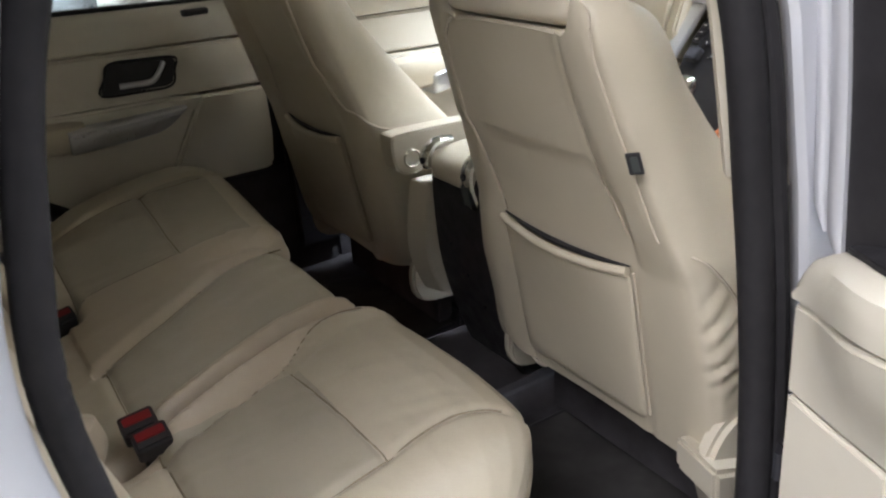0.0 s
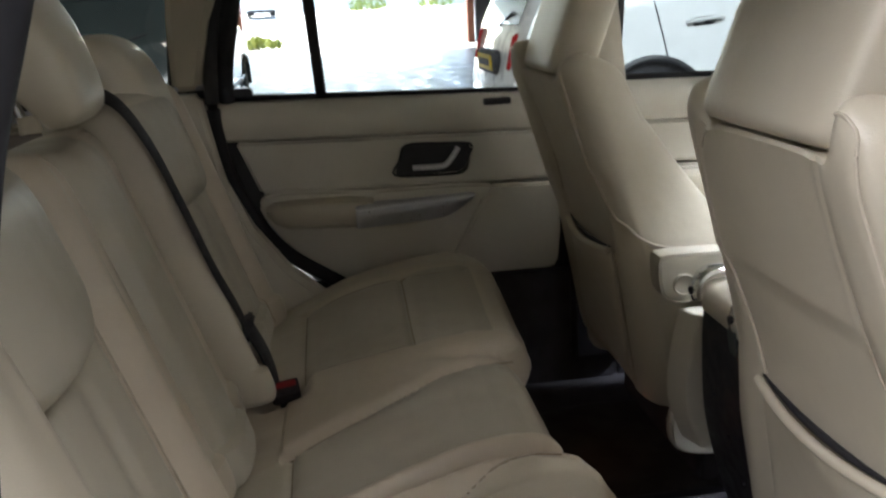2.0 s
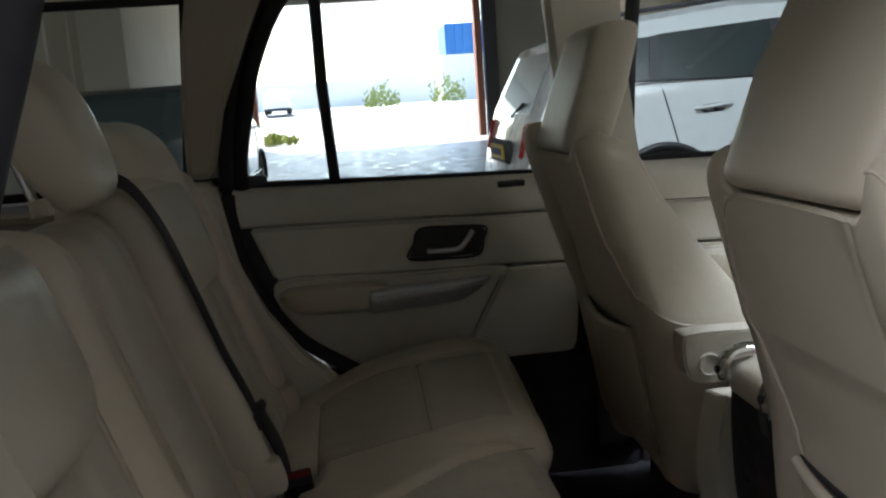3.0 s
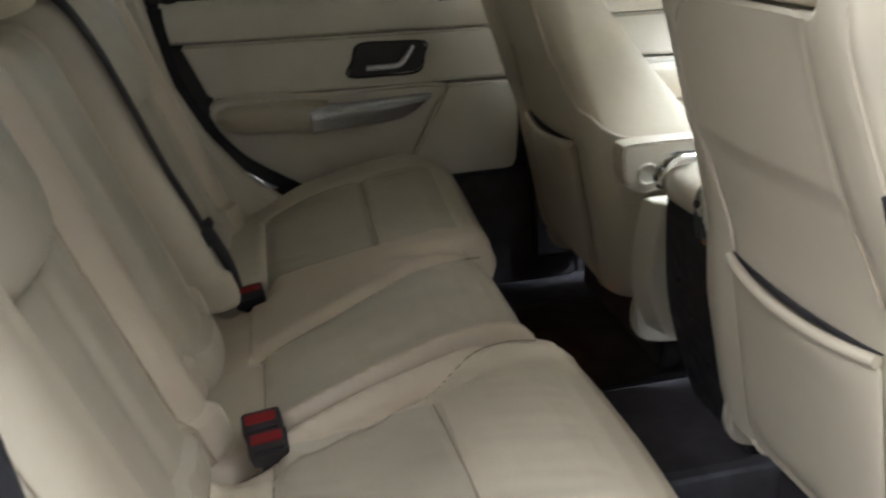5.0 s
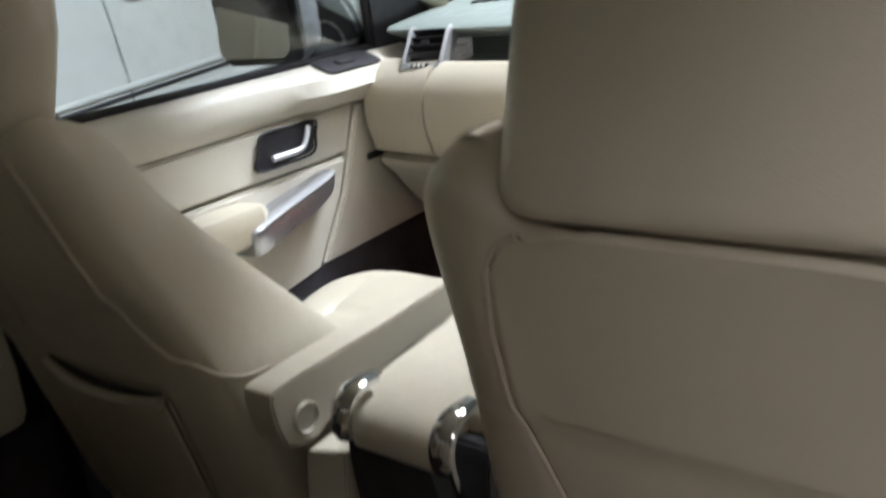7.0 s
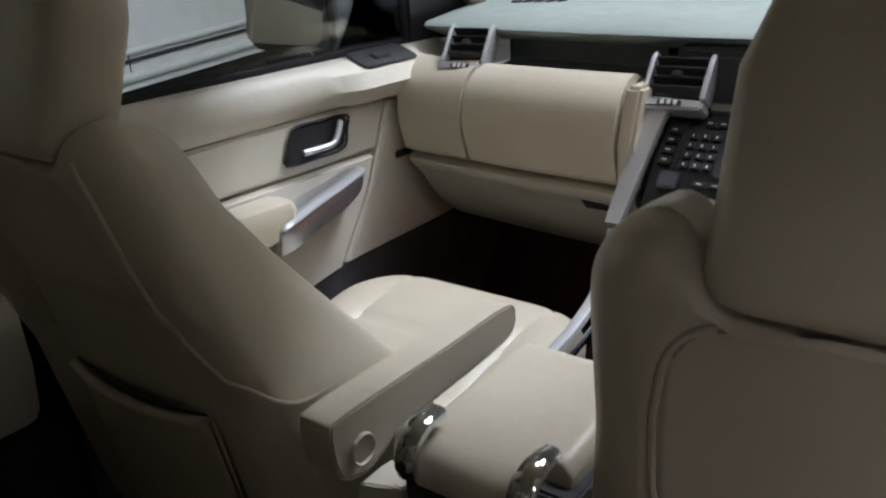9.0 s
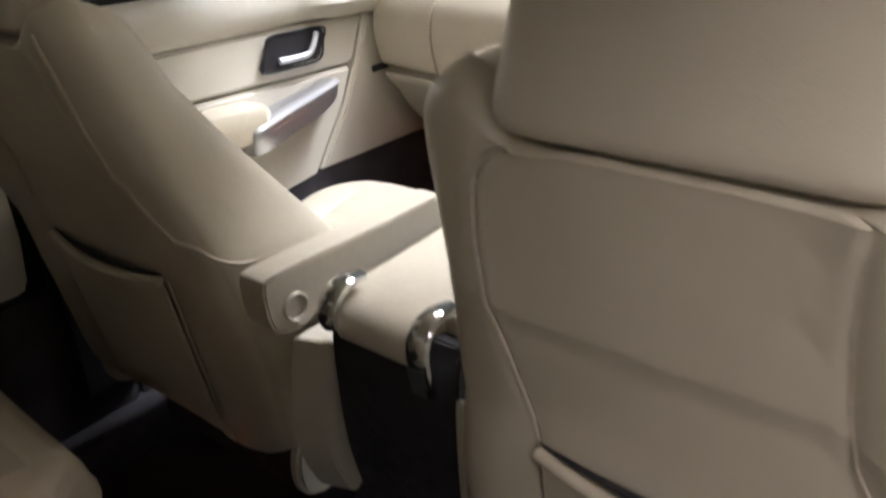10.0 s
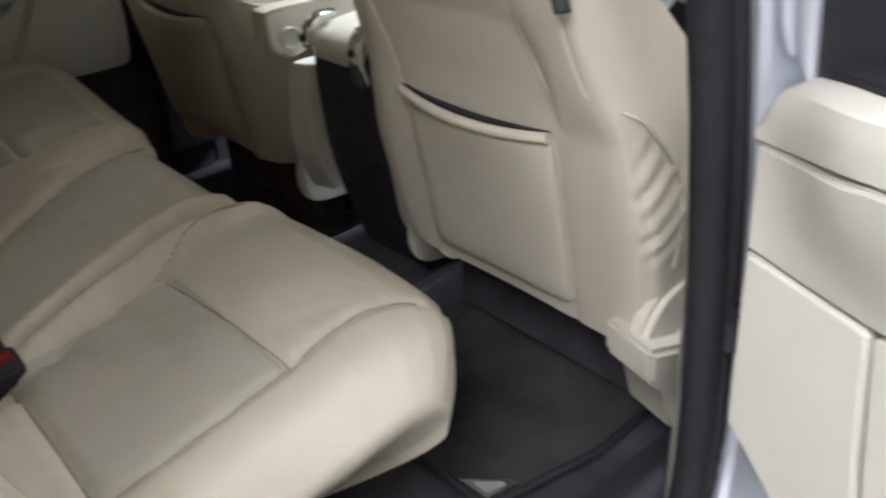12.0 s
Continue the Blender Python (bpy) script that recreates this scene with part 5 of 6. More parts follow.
part("middle_panel", door_plate([(0.21, 1.116), (0.885, 1.104), (0.842, 1.003), (0.21, 1.022)], -0.80, -0.742, 0.006), DOOR_LEATHER, door)
part("lower_panel", door_plate([(0.21, 1.016), (0.838, 0.998), (0.80, 0.92), (0.735, 0.83), (0.706, 0.785), (0.60, 0.772), (0.21, 0.752)], -0.80, -0.738, 0.008), DOOR_LEATHER, door)
part("front_panel", door_plate([(0.892, 1.103), (1.10, 1.098), (1.10, 0.792), (0.714, 0.788), (0.742, 0.83), (0.808, 0.92), (0.848, 1.003)], -0.80, -0.737, 0.008), DOOR_LEATHER, door)
part("speaker_badge", door_plate(rounded(0.895, 0.945, 0.970, 0.985, 0.004), -0.738, -0.733, 0.001), BLACK, door)
door_armrest(door, [(0.22, 0.99, 0.93, -0.71), (0.26, 0.998, 0.918, -0.685), (0.45, 0.998, 0.914, -0.672), (0.535, 0.994, 0.918, -0.670), (0.56, 0.985, 0.925, -0.69)], LEATHER, "armrest_pad")
pull_strip(door, [(0.498, 0.944, 0.905, -0.694), (0.51, 0.957, 0.900, -0.666), (0.60, 0.974, 0.916, -0.672), (0.68, 0.985, 0.93, -0.680), (0.735, 0.994, 0.952, -0.686), (0.758, 0.992, 0.978, -0.700)])
handle_set(door, 0.588, 1.034, -0.737)
panel = part("switch_panel", plate(rounded(0.80, 0.965, -0.768, -0.706, 0.016), 0.004, 0.0015, lambda a, b, h: Vector((b, a, 1.2065 - 0.40 * (b + 0.765) - 0.018 * (a - 0.4) + h))), BLACK, door)
part("window_switch", plate(rounded(0.85, 0.90, -0.745, -0.725, 0.005), 0.007, 0.002, lambda a, b, h: Vector((b, a, 1.2085 - 0.40 * (b + 0.765) - 0.018 * (a - 0.4) + h))), BLACK, panel)
part("sill_seal", door_plate([(0.205, 1.203), (1.10, 1.190), (1.10, 1.203), (0.205, 1.218)], -0.80, -0.768, 0.003), RUBBER, door)
pane = part("window_glass", plate([(0.20, 1.20), (1.08, 1.19), (1.02, 1.34), (0.60, 1.66), (0.20, 1.67)], 0.004, 0, lambda a, b, h: Vector((-0.785 + 0.26 * max(0, b - 1.2) - h, a, b))), GLASS, door)
pane.visible_shadow = False
part("sail_panel", plate([(1.00, 1.19), (1.36, 1.18), (1.27, 1.30), (0.96, 1.48), (0.965, 1.36)], 0.03, 0.008, lambda a, b, h: Vector((-0.79 + 0.20 * max(0, b - 1.2) + h, a, b))), BLACK, door)
part("window_frame", tube(catmull([(-0.665, 0.22, 1.67), (-0.66, 0.50, 1.66), (-0.69, 0.78, 1.54), (-0.72, 1.0, 1.42), (-0.745, 1.25, 1.26)], 6), 0.018, 8), BLACK, door)
part("rear_frame", tube([(-0.775, 0.20, 1.2), (-0.74, 0.20, 1.42), (-0.67, 0.20, 1.67)], 0.016, 8), BLACK, door)
part("outer_skin", door_plate([(0.20, 1.17), (1.20, 1.155), (1.20, 0.56), (0.20, 0.56)], -0.90, -0.81, 0.02), SILVER, door)

near_door = thing("front_door", "closed right front door with cream card and silver pull", "car door", "front doors")
for ob in [c for c in door.children_recursive]:
    bm = bmesh.new()
    bm.from_mesh(ob.data)
    for v in bm.verts:
        v.co.x = -v.co.x
        v.co.y -= 0.085 * (1 - soft((v.co.y - 0.20) / 0.55))
    bmesh.ops.reverse_faces(bm, faces=bm.faces[:])
    twin = part(ob.name.split(".")[0], bm, ob.data.materials[0], near_door, ob.get("label", ""))
    twin.visible_shadow = ob.visible_shadow
for ob in [c for c in near_door.children if c.name.split(".")[0] in ("door_handle", "bezel_rim", "window_switch", "grip_rail")]:
    ob.parent = next(c for c in near_door.children if c.name.split(".")[0] == {"window_switch": "switch_panel", "grip_rail": "pull_strip"}.get(ob.name.split(".")[0], "handle_bezel"))

mirror = thing("door_mirror", "door mirror with silver shell and real glass", "wing mirror", at=(-1.0, 0.90, 1.28))
part("shell", pillow(0.27, 0.19, 0.10, 0.004, 24, 24, 4, 0.05, None, lambda q: Vector((q.x, q.z, q.y))), SILVER, mirror)
part("glass_surround", move(plate(rounded(-0.134, 0.134, -0.094, 0.094, 0.034), 0.024, 0.008), Matrix.Translation((0, -0.002, 0)) @ Matrix.Rotation(radians(90), 4, "X")), BLACK, mirror)
MIRROR = material("mirror_glass", (0.85, 0.87, 0.87), 0.02, metal=1, var=0.01, rvar=0.01)
part("mirror_glass", move(plate(rounded(-0.116, 0.116, -0.076, 0.076, 0.026), 0.003, 0), Matrix.Translation((0, -0.026, 0)) @ Matrix.Rotation(radians(81), 4, "X") @ Matrix.Rotation(radians(2), 4, "Y")), MIRROR, mirror)
part("stalk", tube([(0.02, 0.04, -0.09), (0.10, 0.12, -0.11), (0.20, 0.16, -0.10)], [0.03, 0.035, 0.03], 10), BLACK, mirror)

# ---------------------------------------------------------------- dashboard
dash = thing("dashboard", "cream and dark grey dashboard with silver air vents", "dashboard", at=(0, 0, 0.5))
dn = Matrix.Translation((0, 0, -0.5))


def extrude_profile(prof, x0, x1, steps=14, bow=None):
    bm = bmesh.new()
    rows = []
    for k in range(steps + 1):
        x = x0 + (x1 - x0) * k / steps
        rows.append([Vector((x, y + (bow(x) if bow else 0), z)) for y, z in prof])
    return loft(bm, rows)


bow = lambda x: 0.05 * (x / 0.7) ** 2 - 0.03
top = [(1.00, 1.222), (0.99, 1.230), (1.00, 1.238), (1.12, 1.250), (1.30, 1.262), (1.46, 1.262), (1.46, 1.20), (1.06, 1.200)]
part("top_pad", move(extrude_profile(top, -0.73, 0.73, 30, bow), dn), DECK_LIT, dash, "green-grey dash top")
for k in range(5):
    part("demister_slat", move(move(plate(rounded(-0.012, 0.012, -0.004, 0.004, 0.003), 0.004, 0.001), Matrix.Translation((-0.615 + 0.026 * k, 1.20 + 0.004 * k, 1.256)) @ Matrix.Rotation(radians(50), 4, "Z")), dn), BLACK, dash)
shelf = [(1.055, 1.225), (1.05, 1.165), (0.955, 1.155), (0.955, 1.145), (1.10, 1.145), (1.10, 1.225)]
# recess keeps the dark dash colour, without the top's painted light
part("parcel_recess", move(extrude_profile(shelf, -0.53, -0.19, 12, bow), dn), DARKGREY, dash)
glove = [(p.x, p.y) for p in catmull([(0.965, 1.168, 0), (0.915, 1.160, 0), (0.880, 1.125, 0), (0.868, 1.075, 0), (0.878, 1.02, 0), (0.905, 0.985, 0), (1.05, 0.985, 0), (1.06, 1.10, 0)], 5, True)]
part("glove_box_lid", move(extrude_profile(glove, -0.535, -0.205, 16, bow), dn), LEATHER, dash, "cream padded glove box lid")
endp = [(p.x, p.y) for p in catmull([(0.97, 1.172, 0), (0.915, 1.164, 0), (0.880, 1.128, 0), (0.866, 1.075, 0), (0.876, 1.02, 0), (0.903, 0.985, 0), (1.05, 0.985, 0), (1.06, 1.10, 0)], 5, True)]
part("end_pad", move(extrude_profile(endp, -0.715, -0.541, 8, bow), dn), LEATHER, dash)
kneep = [(p.x, p.y) for p in catmull([(0.908, 0.978, 0), (0.935, 0.92, 0), (1.0, 0.84, 0), (1.10, 0.78, 0), (1.25, 0.80, 0), (1.2, 0.97, 0)], 5, True)]
part("knee_panel", move(extrude_profile(kneep, -0.715, -0.175, 16, bow), dn), CREAM_PLASTIC, dash)
part("knee_recess", move(move(box(-0.293, -0.226, -0.003, 0.010, 0.004, 0.040, 0.003), Matrix.Translation((0, 0.914, 0.921)) @ Matrix.Rotation(radians(45), 4, "X")), dn), BLACK, dash)


def air_vent(xc, w, y, z, rz):
    m = Matrix.Translation((xc, y, z)) @ Matrix.Rotation(radians(rz), 4, "Z") @ Matrix.Rotation(radians(-36), 4, "X")
    v = part("air_vent", move(move(box(-w / 2, w / 2, 0.004, 0.03, -0.037, 0.040, 0.003), m), dn), BLACK, dash, "black slatted air vent")
    for s in (-1, 1):
        part("vent_cheek", move(move(plate([(-0.012, -0.042), (-0.010, 0.030), (-0.004, 0.044), (0.03, 0.044), (0.03, -0.042)], 0.009, 0.003, lambda a, b, h, s=s: Vector((s * (w / 2 + 0.001 + h), a, b))), m), dn), SATIN, v, "satin silver cheek")
    for k in range(4):
        part("slat", move(move(move(box(-w / 2 + 0.002, w / 2 - 0.002, -0.009, 0.009, -0.0016, 0.0016, 0.001), Matrix.Translation((0, -0.002, -0.024 + 0.017 * k)) @ Matrix.Rotation(radians(-22), 4, "X")), m), dn), BLACK, v)
    part("vent_tab", move(move(box(-0.009, 0.009, -0.016, -0.006, -0.006, 0.006, 0.002), m), dn), BLACK, v)
    part("sill", move(move(box(-w / 2 - 0.010, w / 2 + 0.010, -0.012, 0.03, -0.060, -0.0425, 0.004), m), dn), SATIN, v, "satin silver sill")
    part("dial_slot", move(move(box(-0.021, 0.021, -0.0135, -0.011, -0.056, -0.046, 0.002), m), dn), BLACK, v)
    for k in range(3):
        part("dial_tooth", move(move(box(-0.015 + 0.011 * k, -0.008 + 0.011 * k, -0.016, -0.012, -0.055, -0.047, 0.001), m), dn), PALEWALL, v)


air_vent(-0.578, 0.080, 0.962, 1.203, 5)
air_vent(-0.130, 0.090, 0.930, 1.170, 0)
air_vent(0.130, 0.090, 0.930, 1.170, 0)
air_vent(0.60, 0.080, 0.962, 1.203, -5)

# centre stack
part("stack_core", move(plate([(1.10, 1.22), (0.955, 1.215), (0.945, 1.12), (0.87, 1.05), (0.80, 0.95), (0.74, 0.86), (0.74, 0.60), (1.15, 0.60)], 0.29, 0.006, lambda a, b, h: Vector((-0.145 + h, a, b))), dn), BLACK, dash)
part("screen", move(plate([(0, 0), (0.14, 0), (0.14, 0.075), (0, 0.075)], 0.004, 0.001, lambda a, b, h: Vector((-0.07 + a, 0.944 - h + 0.012 * b, 1.128 + b))), dn), BLACK, dash)
fm = Matrix.Translation((0, 0.907, 1.085)) @ Matrix.Rotation(radians(-47), 4, "X")


def on_stack(name, x, down, w, h, mat, t=0.005):
    ob = part(name, move(move(plate(rounded(-w / 2, w / 2, -h / 2, h / 2, min(w, h) * 0.2), t, 0.001), Matrix.Translation((x, 0.945 - 0.73 * down - 0.001, 1.12 - 0.68 * down)) @ Matrix.Rotation(radians(43), 4, "X")), dn), mat, dash)
    return ob


on_stack("fascia_brow", 0.030, 0.004, 0.21, 0.016, GREYTRIM, 0.010)
tip = Matrix.Translation((-0.012, 0.945 - 0.73 * 0.040 - 0.001, 1.12 - 0.68 * 0.040)) @ Matrix.Rotation(radians(43), 4, "X")
haz = part("hazard_button", move(move(plate([(-0.022, 0.006), (0.022, 0.006), (0.013, -0.007), (-0.013, -0.007)], 0.007, 0.001), tip), dn), RED, dash, "red hazard button")
part("hazard_mark", move(move(plate([(-0.004, -0.003), (0.004, -0.003), (0, 0.004)], 0.0008, 0), tip @ Matrix.Translation((0, 0, 0.0068))), dn), STITCH, haz)
on_stack("radio_display", 0.012, 0.108, 0.070, 0.036, GREENLCD)
on_stack("display_surround", 0.012, 0.108, 0.098, 0.050, BLACK, 0.003)
for c in range(2):
    key = on_stack("menu_key", -0.068 + 0.022 * c, 0.034, 0.018, 0.010, BLACK, 0.0065)
    on_stack("key_mark", -0.068 + 0.022 * c, 0.034, 0.008, 0.0022, PALEWALL, 0.0072).parent = key
for r in range(4):
    for c in range(3):
        key = on_stack("phone_key", -0.088 + 0.0195 * c, 0.060 + 0.0185 * r, 0.0145, 0.0125, BLACK, 0.0065)
        on_stack("key_mark", -0.088 + 0.0195 * c, 0.060 + 0.0185 * r, 0.0042, 0.0058, PALEWALL, 0.0072).parent = key
for r in range(4):
    key = on_stack("side_key", -0.122, 0.052 + 0.0195 * r, 0.022, 0.0145, BLACK, 0.0065)
    on_stack("key_mark", -0.122, 0.052 + 0.0195 * r, 0.009, 0.0026, PALEWALL, 0.0072).parent = key
on_stack("trim_line", -0.1055, 0.072, 0.0022, 0.125, STEEL, 0.0065)
for x in (-0.105, 0.105):
    dial = on_stack("rotary_dial", x * 0.95, 0.152, 0.034, 0.034, BLACK, 0.016)
    on_stack("dial_rim", x * 0.95, 0.152, 0.026, 0.026, STEEL, 0.0172).parent = dial
for r in range(3):
    key = on_stack("radio_key", -0.052 + 0.026 * r, 0.148, 0.021, 0.010, BLACK, 0.0065)
    on_stack("key_mark", -0.052 + 0.026 * r, 0.148, 0.009, 0.002, PALEWALL, 0.0072).parent = key


def strap(name, pts, widths, thick, mat, parent, label, out=(0, -0.7, 0.7)):
    """A flat bar along pts, wide across x, crowned a little on its outer face."""
    run = catmull(pts, 8)
    rows = []
    for k, q in enumerate(run):
        d = (run[min(k + 1, len(run) - 1)] - run[max(k - 1, 0)]).normalized()
        n = d.cross(Vector((1, 0, 0))).normalized()
        if n.dot(Vector(out)) < 0:
            n = -n
        w = interp(k / (len(run) - 1), widths)
        rows.append([q + Vector((u * w, 0, 0)) + n * h for u, h in ((-1, -thick), (-1, thick * 0.4), (-0.88, thick), (0, thick * 1.35), (0.88, thick), (1, thick * 0.4), (1, -thick))])
    return part(name, move(loft(bmesh.new(), rows), dn), mat, parent, label)


for s in (-1, 1):
    strap("silver_rail", [(s * 0.150, 0.944, 1.150), (s * 0.154, 0.905, 1.120), (s * 0.163, 0.862, 1.062), (s * 0.172, 0.812, 0.990), (s * 0.175, 0.782, 0.952)], [(0, 0.025), (0.5, 0.019), (1, 0.014)], 0.006, SATIN, dash, "curved satin silver stack rail")
    strap("console_rail", [(s * 0.170, 0.775, 0.945), (s * 0.163, 0.738, 0.905), (s * 0.150, 0.670, 0.872), (s * 0.138, 0.56, 0.856), (s * 0.130, 0.42, 0.850), (s * 0.128, 0.33, 0.848)], [(0, 0.010), (1, 0.009)], 0.005, SATIN, dash, "satin silver console rail")
    strap("console_rail_inner", [(s * 0.125, 0.66, 0.858), (s * 0.116, 0.56, 0.848), (s * 0.109, 0.42, 0.842), (s * 0.107, 0.33, 0.840)], [(0, 0.004), (1, 0.004)], 0.004, CHROME, dash, "thin chrome console line")
part("stack_cheek", move(plate([(0.93, 1.16), (0.90, 1.16), (0.865, 1.07), (0.87, 1.0), (0.905, 0.98), (1.0, 0.98), (1.0, 1.16)], 0.03, 0.006, lambda a, b, h: Vector((-0.20 + h, a - 0.025, b))), dn), LEATHER, dash)
# driver's half
part("driver_pad", move(extrude_profile(endp, 0.17, 0.715, 14, bow), dn), LEATHER, dash)
part("wood_strip", move(tube(catmull([(0.158, 0.93, 1.15), (0.160, 0.87, 1.08), (0.160, 0.78, 1.0), (0.156, 0.68, 0.945), (0.150, 0.60, 0.90)], 8), 0.024, 10, flat=0.4, up=(1, -0.5, 0.5)), dn), WOOD, dash, "cherry wood strip")
part("driver_knee_panel", move(extrude_profile(kneep, 0.16, 0.715, 14, bow), dn), CREAM_PLASTIC, dash)
part("instrument_hood", move(extrude_profile([(0.99, 1.23), (0.86, 1.24), (0.87, 1.29), (0.98, 1.31), (1.15, 1.25)], 0.24, 0.56, 10), dn), BLACK, dash)

wheel = thing("steering_wheel", "steering wheel with wood and black leather rim", "steering wheel", at=(0.415, 0.695, 1.16, -31, 0, 0))
for a0, a1, m in ((-0.5, 1.0, BLACK), (1.0, 2.2, WOOD), (2.2, 4.3, BLACK), (4.3, 5.78, BLACK)):
    part("rim", tube([(0.190 * math.cos(a), 0, 0.190 * math.sin(a)) for a in (a0 + (a1 - a0) * k / 20 for k in range(21))], 0.0155, 12, up=(0, 1, 0)), m, wheel)
part("airbag_pad", pillow(0.15, 0.13, 0.03, 0.04, 16, 16, 5, 0.03, None, lambda q: Vector((q.x, -q.z + 0.02, q.y))), BLACK, wheel)
for a in (0.0, math.pi, -math.pi / 2):
    part("spoke", tube([(0.05 * math.cos(a), 0.01, 0.05 * math.sin(a)), (0.18 * math.cos(a), 0, 0.18 * math.sin(a))], 0.022, 8, flat=0.4, up=(0, 1, 0)), BLACK, wheel)
for s in (-1, 1):
    pad = part("button_pad", move(plate(rounded(-0.02, 0.02, -0.034, 0.034, 0.006), 0.008, 0.002), Matrix.Translation((s * 0.098, -0.012, 0)) @ Matrix.Rotation(radians(90), 4, "X")), BLACK, wheel)
    for k in range(3):
        part("button", move(plate(rounded(-0.012, 0.012, -0.007, 0.007, 0.003), 0.004, 0.001), Matrix.Translation((s * 0.098, -0.02, -0.02 + 0.02 * k)) @ Matrix.Rotation(radians(90), 4, "X")), BLACK, pad)
part("column", tube([(0, 0.03, 0), (0, 0.25, -0.02)], 0.04, 12), BLACK, wheel)

# ---------------------------------------------------------------- centre console
con = thing("centre_console", "centre console with cream padded lid and black rear face", "centre console", at=(0.02, 0, 0.5))
rearp = [(p.x, p.y) for p in catmull([(0.125, 0.955, 0), (0.112, 0.93, 0), (0.110, 0.86, 0), (0.118, 0.75, 0), (0.145, 0.64, 0), (0.18, 0.54, 0)], 6)]
out = rearp + [(0.60, 0.54), (0.60, 0.80), (0.33, 0.84), (0.33, 0.95)]
part("console_body", move(plate(out, 0.186, 0.006, lambda a, b, h: Vector((-0.093 + h, a, b))), dn), BLACK, con)
lidp = [(p.x, p.y) for p in catmull([(0.098, 0.93, 0), (0.094, 0.952, 0), (0.108, 0.970, 0), (0.14, 0.977, 0), (0.22, 0.982, 0), (0.30, 0.984, 0), (0.322, 0.978, 0), (0.322, 0.955, 0), (0.22, 0.948, 0), (0.12, 0.925, 0)], 5, True)]
rows = []
for k in range(29):
    x = -0.084 + 0.166 * k / 28
    cut = 0.048 * soft((x - 0.040) / 0.010) + 0.010 * soft((-0.060 - x) / 0.016)      # the rear corner is cut out round the hinge
    edge = 1 - max(0.0, (abs(x + 0.001) - 0.071) / 0.012) ** 2 * 0.5
    rows.append([Vector((x, max(a, 0.094 + cut + (a - 0.094) * 0.25), 0.955 + (b - 0.955) * edge)) for a, b in lidp])
part("lid", move(loft(bmesh.new(), rows), dn), LEATHER, con, "cream padded console lid")
for s, xh in ((-1, -0.066), (1, 0.063)):
    run = [(0.140, 0.990), (0.118, 0.992), (0.100, 0.988), (0.089, 0.976), (0.085, 0.960)] + ([(0.087, 0.940), (0.094, 0.918), (0.099, 0.904)] if s > 0 else [(0.087, 0.948)])
    run = catmull([(0, a, b) for a, b in run], 6)
    half = [0.0105 + 0.003 * math.sin(math.pi * k / (len(run) - 1)) for k in range(len(run))]
    rows = []
    for k, q in enumerate(run):
        d = (run[min(k + 1, len(run) - 1)] - run[max(k - 1, 0)]).normalized()
        n = Vector((0, -d.z, d.y)) if s < 0 else Vector((0, -d.z, d.y))
        if n.y > 0 or (abs(n.y) < 0.5 and n.z < 0):
            n = -n
        w = half[k]
        rows.append([Vector((xh + u * w, q.y, q.z)) + n * h for u, h in ((-1, -0.003), (-1, 0.003), (-0.7, 0.006), (0, 0.0072), (0.7, 0.006), (1, 0.003), (1, -0.003))])
    hinge = part("hinge_arm", move(loft(bmesh.new(), rows), dn), CHROME, con, "chrome lid hinge")
    # black disc that paints the dark hole in the hinge
    part("hinge_pin", move(tube([(xh, 0.083, 0.962), (xh, 0.076, 0.962)], 0.006, 14), dn), BLACK, hinge)
    if s > 0:
        part("hinge_inset", move(plate([(-0.010, 0.910), (0.010, 0.910), (0.011, 0.946), (-0.011, 0.946)], 0.002, 0.0006, lambda a, b, h: Vector((0.063 + a, 0.0905 + (0.945 - b) * 0.17 - 0.0105 - h, b))), dn), DARKGREY, hinge)
for s in (-1, 1):
    bottom = 0.69 if s < 0 else 0.655
    flank = [(p.x, p.y) for p in catmull([(0.104, 0.905, 0), (0.118, 0.895, 0), (0.140, 0.875, 0), (0.20, 0.86, 0), (0.34, 0.85, 0), (0.34, bottom + 0.01, 0), (0.24, bottom, 0), (0.155, bottom, 0), (0.120, bottom + 0.02, 0), (0.106, 0.76, 0), (0.102, 0.83, 0)], 4, True)]
    part("side_panel", move(plate(flank, 0.016, 0.006, lambda a, b, h, s=s: Vector((s * (0.0935 + h), a, b))), dn), CREAM_PLASTIC, con)
    foot = [(p.x, p.y) for p in catmull([(0.088, 0.895, 0), (0.100, 0.905, 0), (0.15, 0.90, 0), (0.20, 0.86, 0), (0.20, 0.70, 0), (0.130, 0.684, 0), (0.108, 0.672, 0), (0.092, 0.70, 0), (0.076, 0.75, 0), (0.074, 0.81, 0)], 4, True)]
    if s < 0:
        part("foot_panel", move(plate(foot, 0.046, 0.010, lambda a, b, h: Vector((-0.094 - h, a + 0.35 * (0.046 - h), b))), dn), CREAM_PLASTIC, con)
lever = part("gear_lever", move(tube([(0.0, 0.69, 0.84), (0.0, 0.675, 0.97)], [0.012, 0.009], 10), dn), BLACK, con)
part("gear_knob", move(pillow(0.046, 0.06, 0.018, 0.018, 16, 16, 3, 0.02, None, lambda q: Vector((q.x, 0.672 + q.y * 0.5 - q.z * 0.4, 0.995 + q.z + q.y * 0.5))), dn), CHROME, lever, "chrome-capped gear knob")
part("lever_plinth", move(box(-0.09, 0.09, 0.60, 0.76, 0.80, 0.862, 0.012), dn), BLACK, con)
part("gear_surround", move(box(-0.10, 0.10, 0.335, 0.62, 0.80, 0.832, 0.008), dn), BLACK, con)
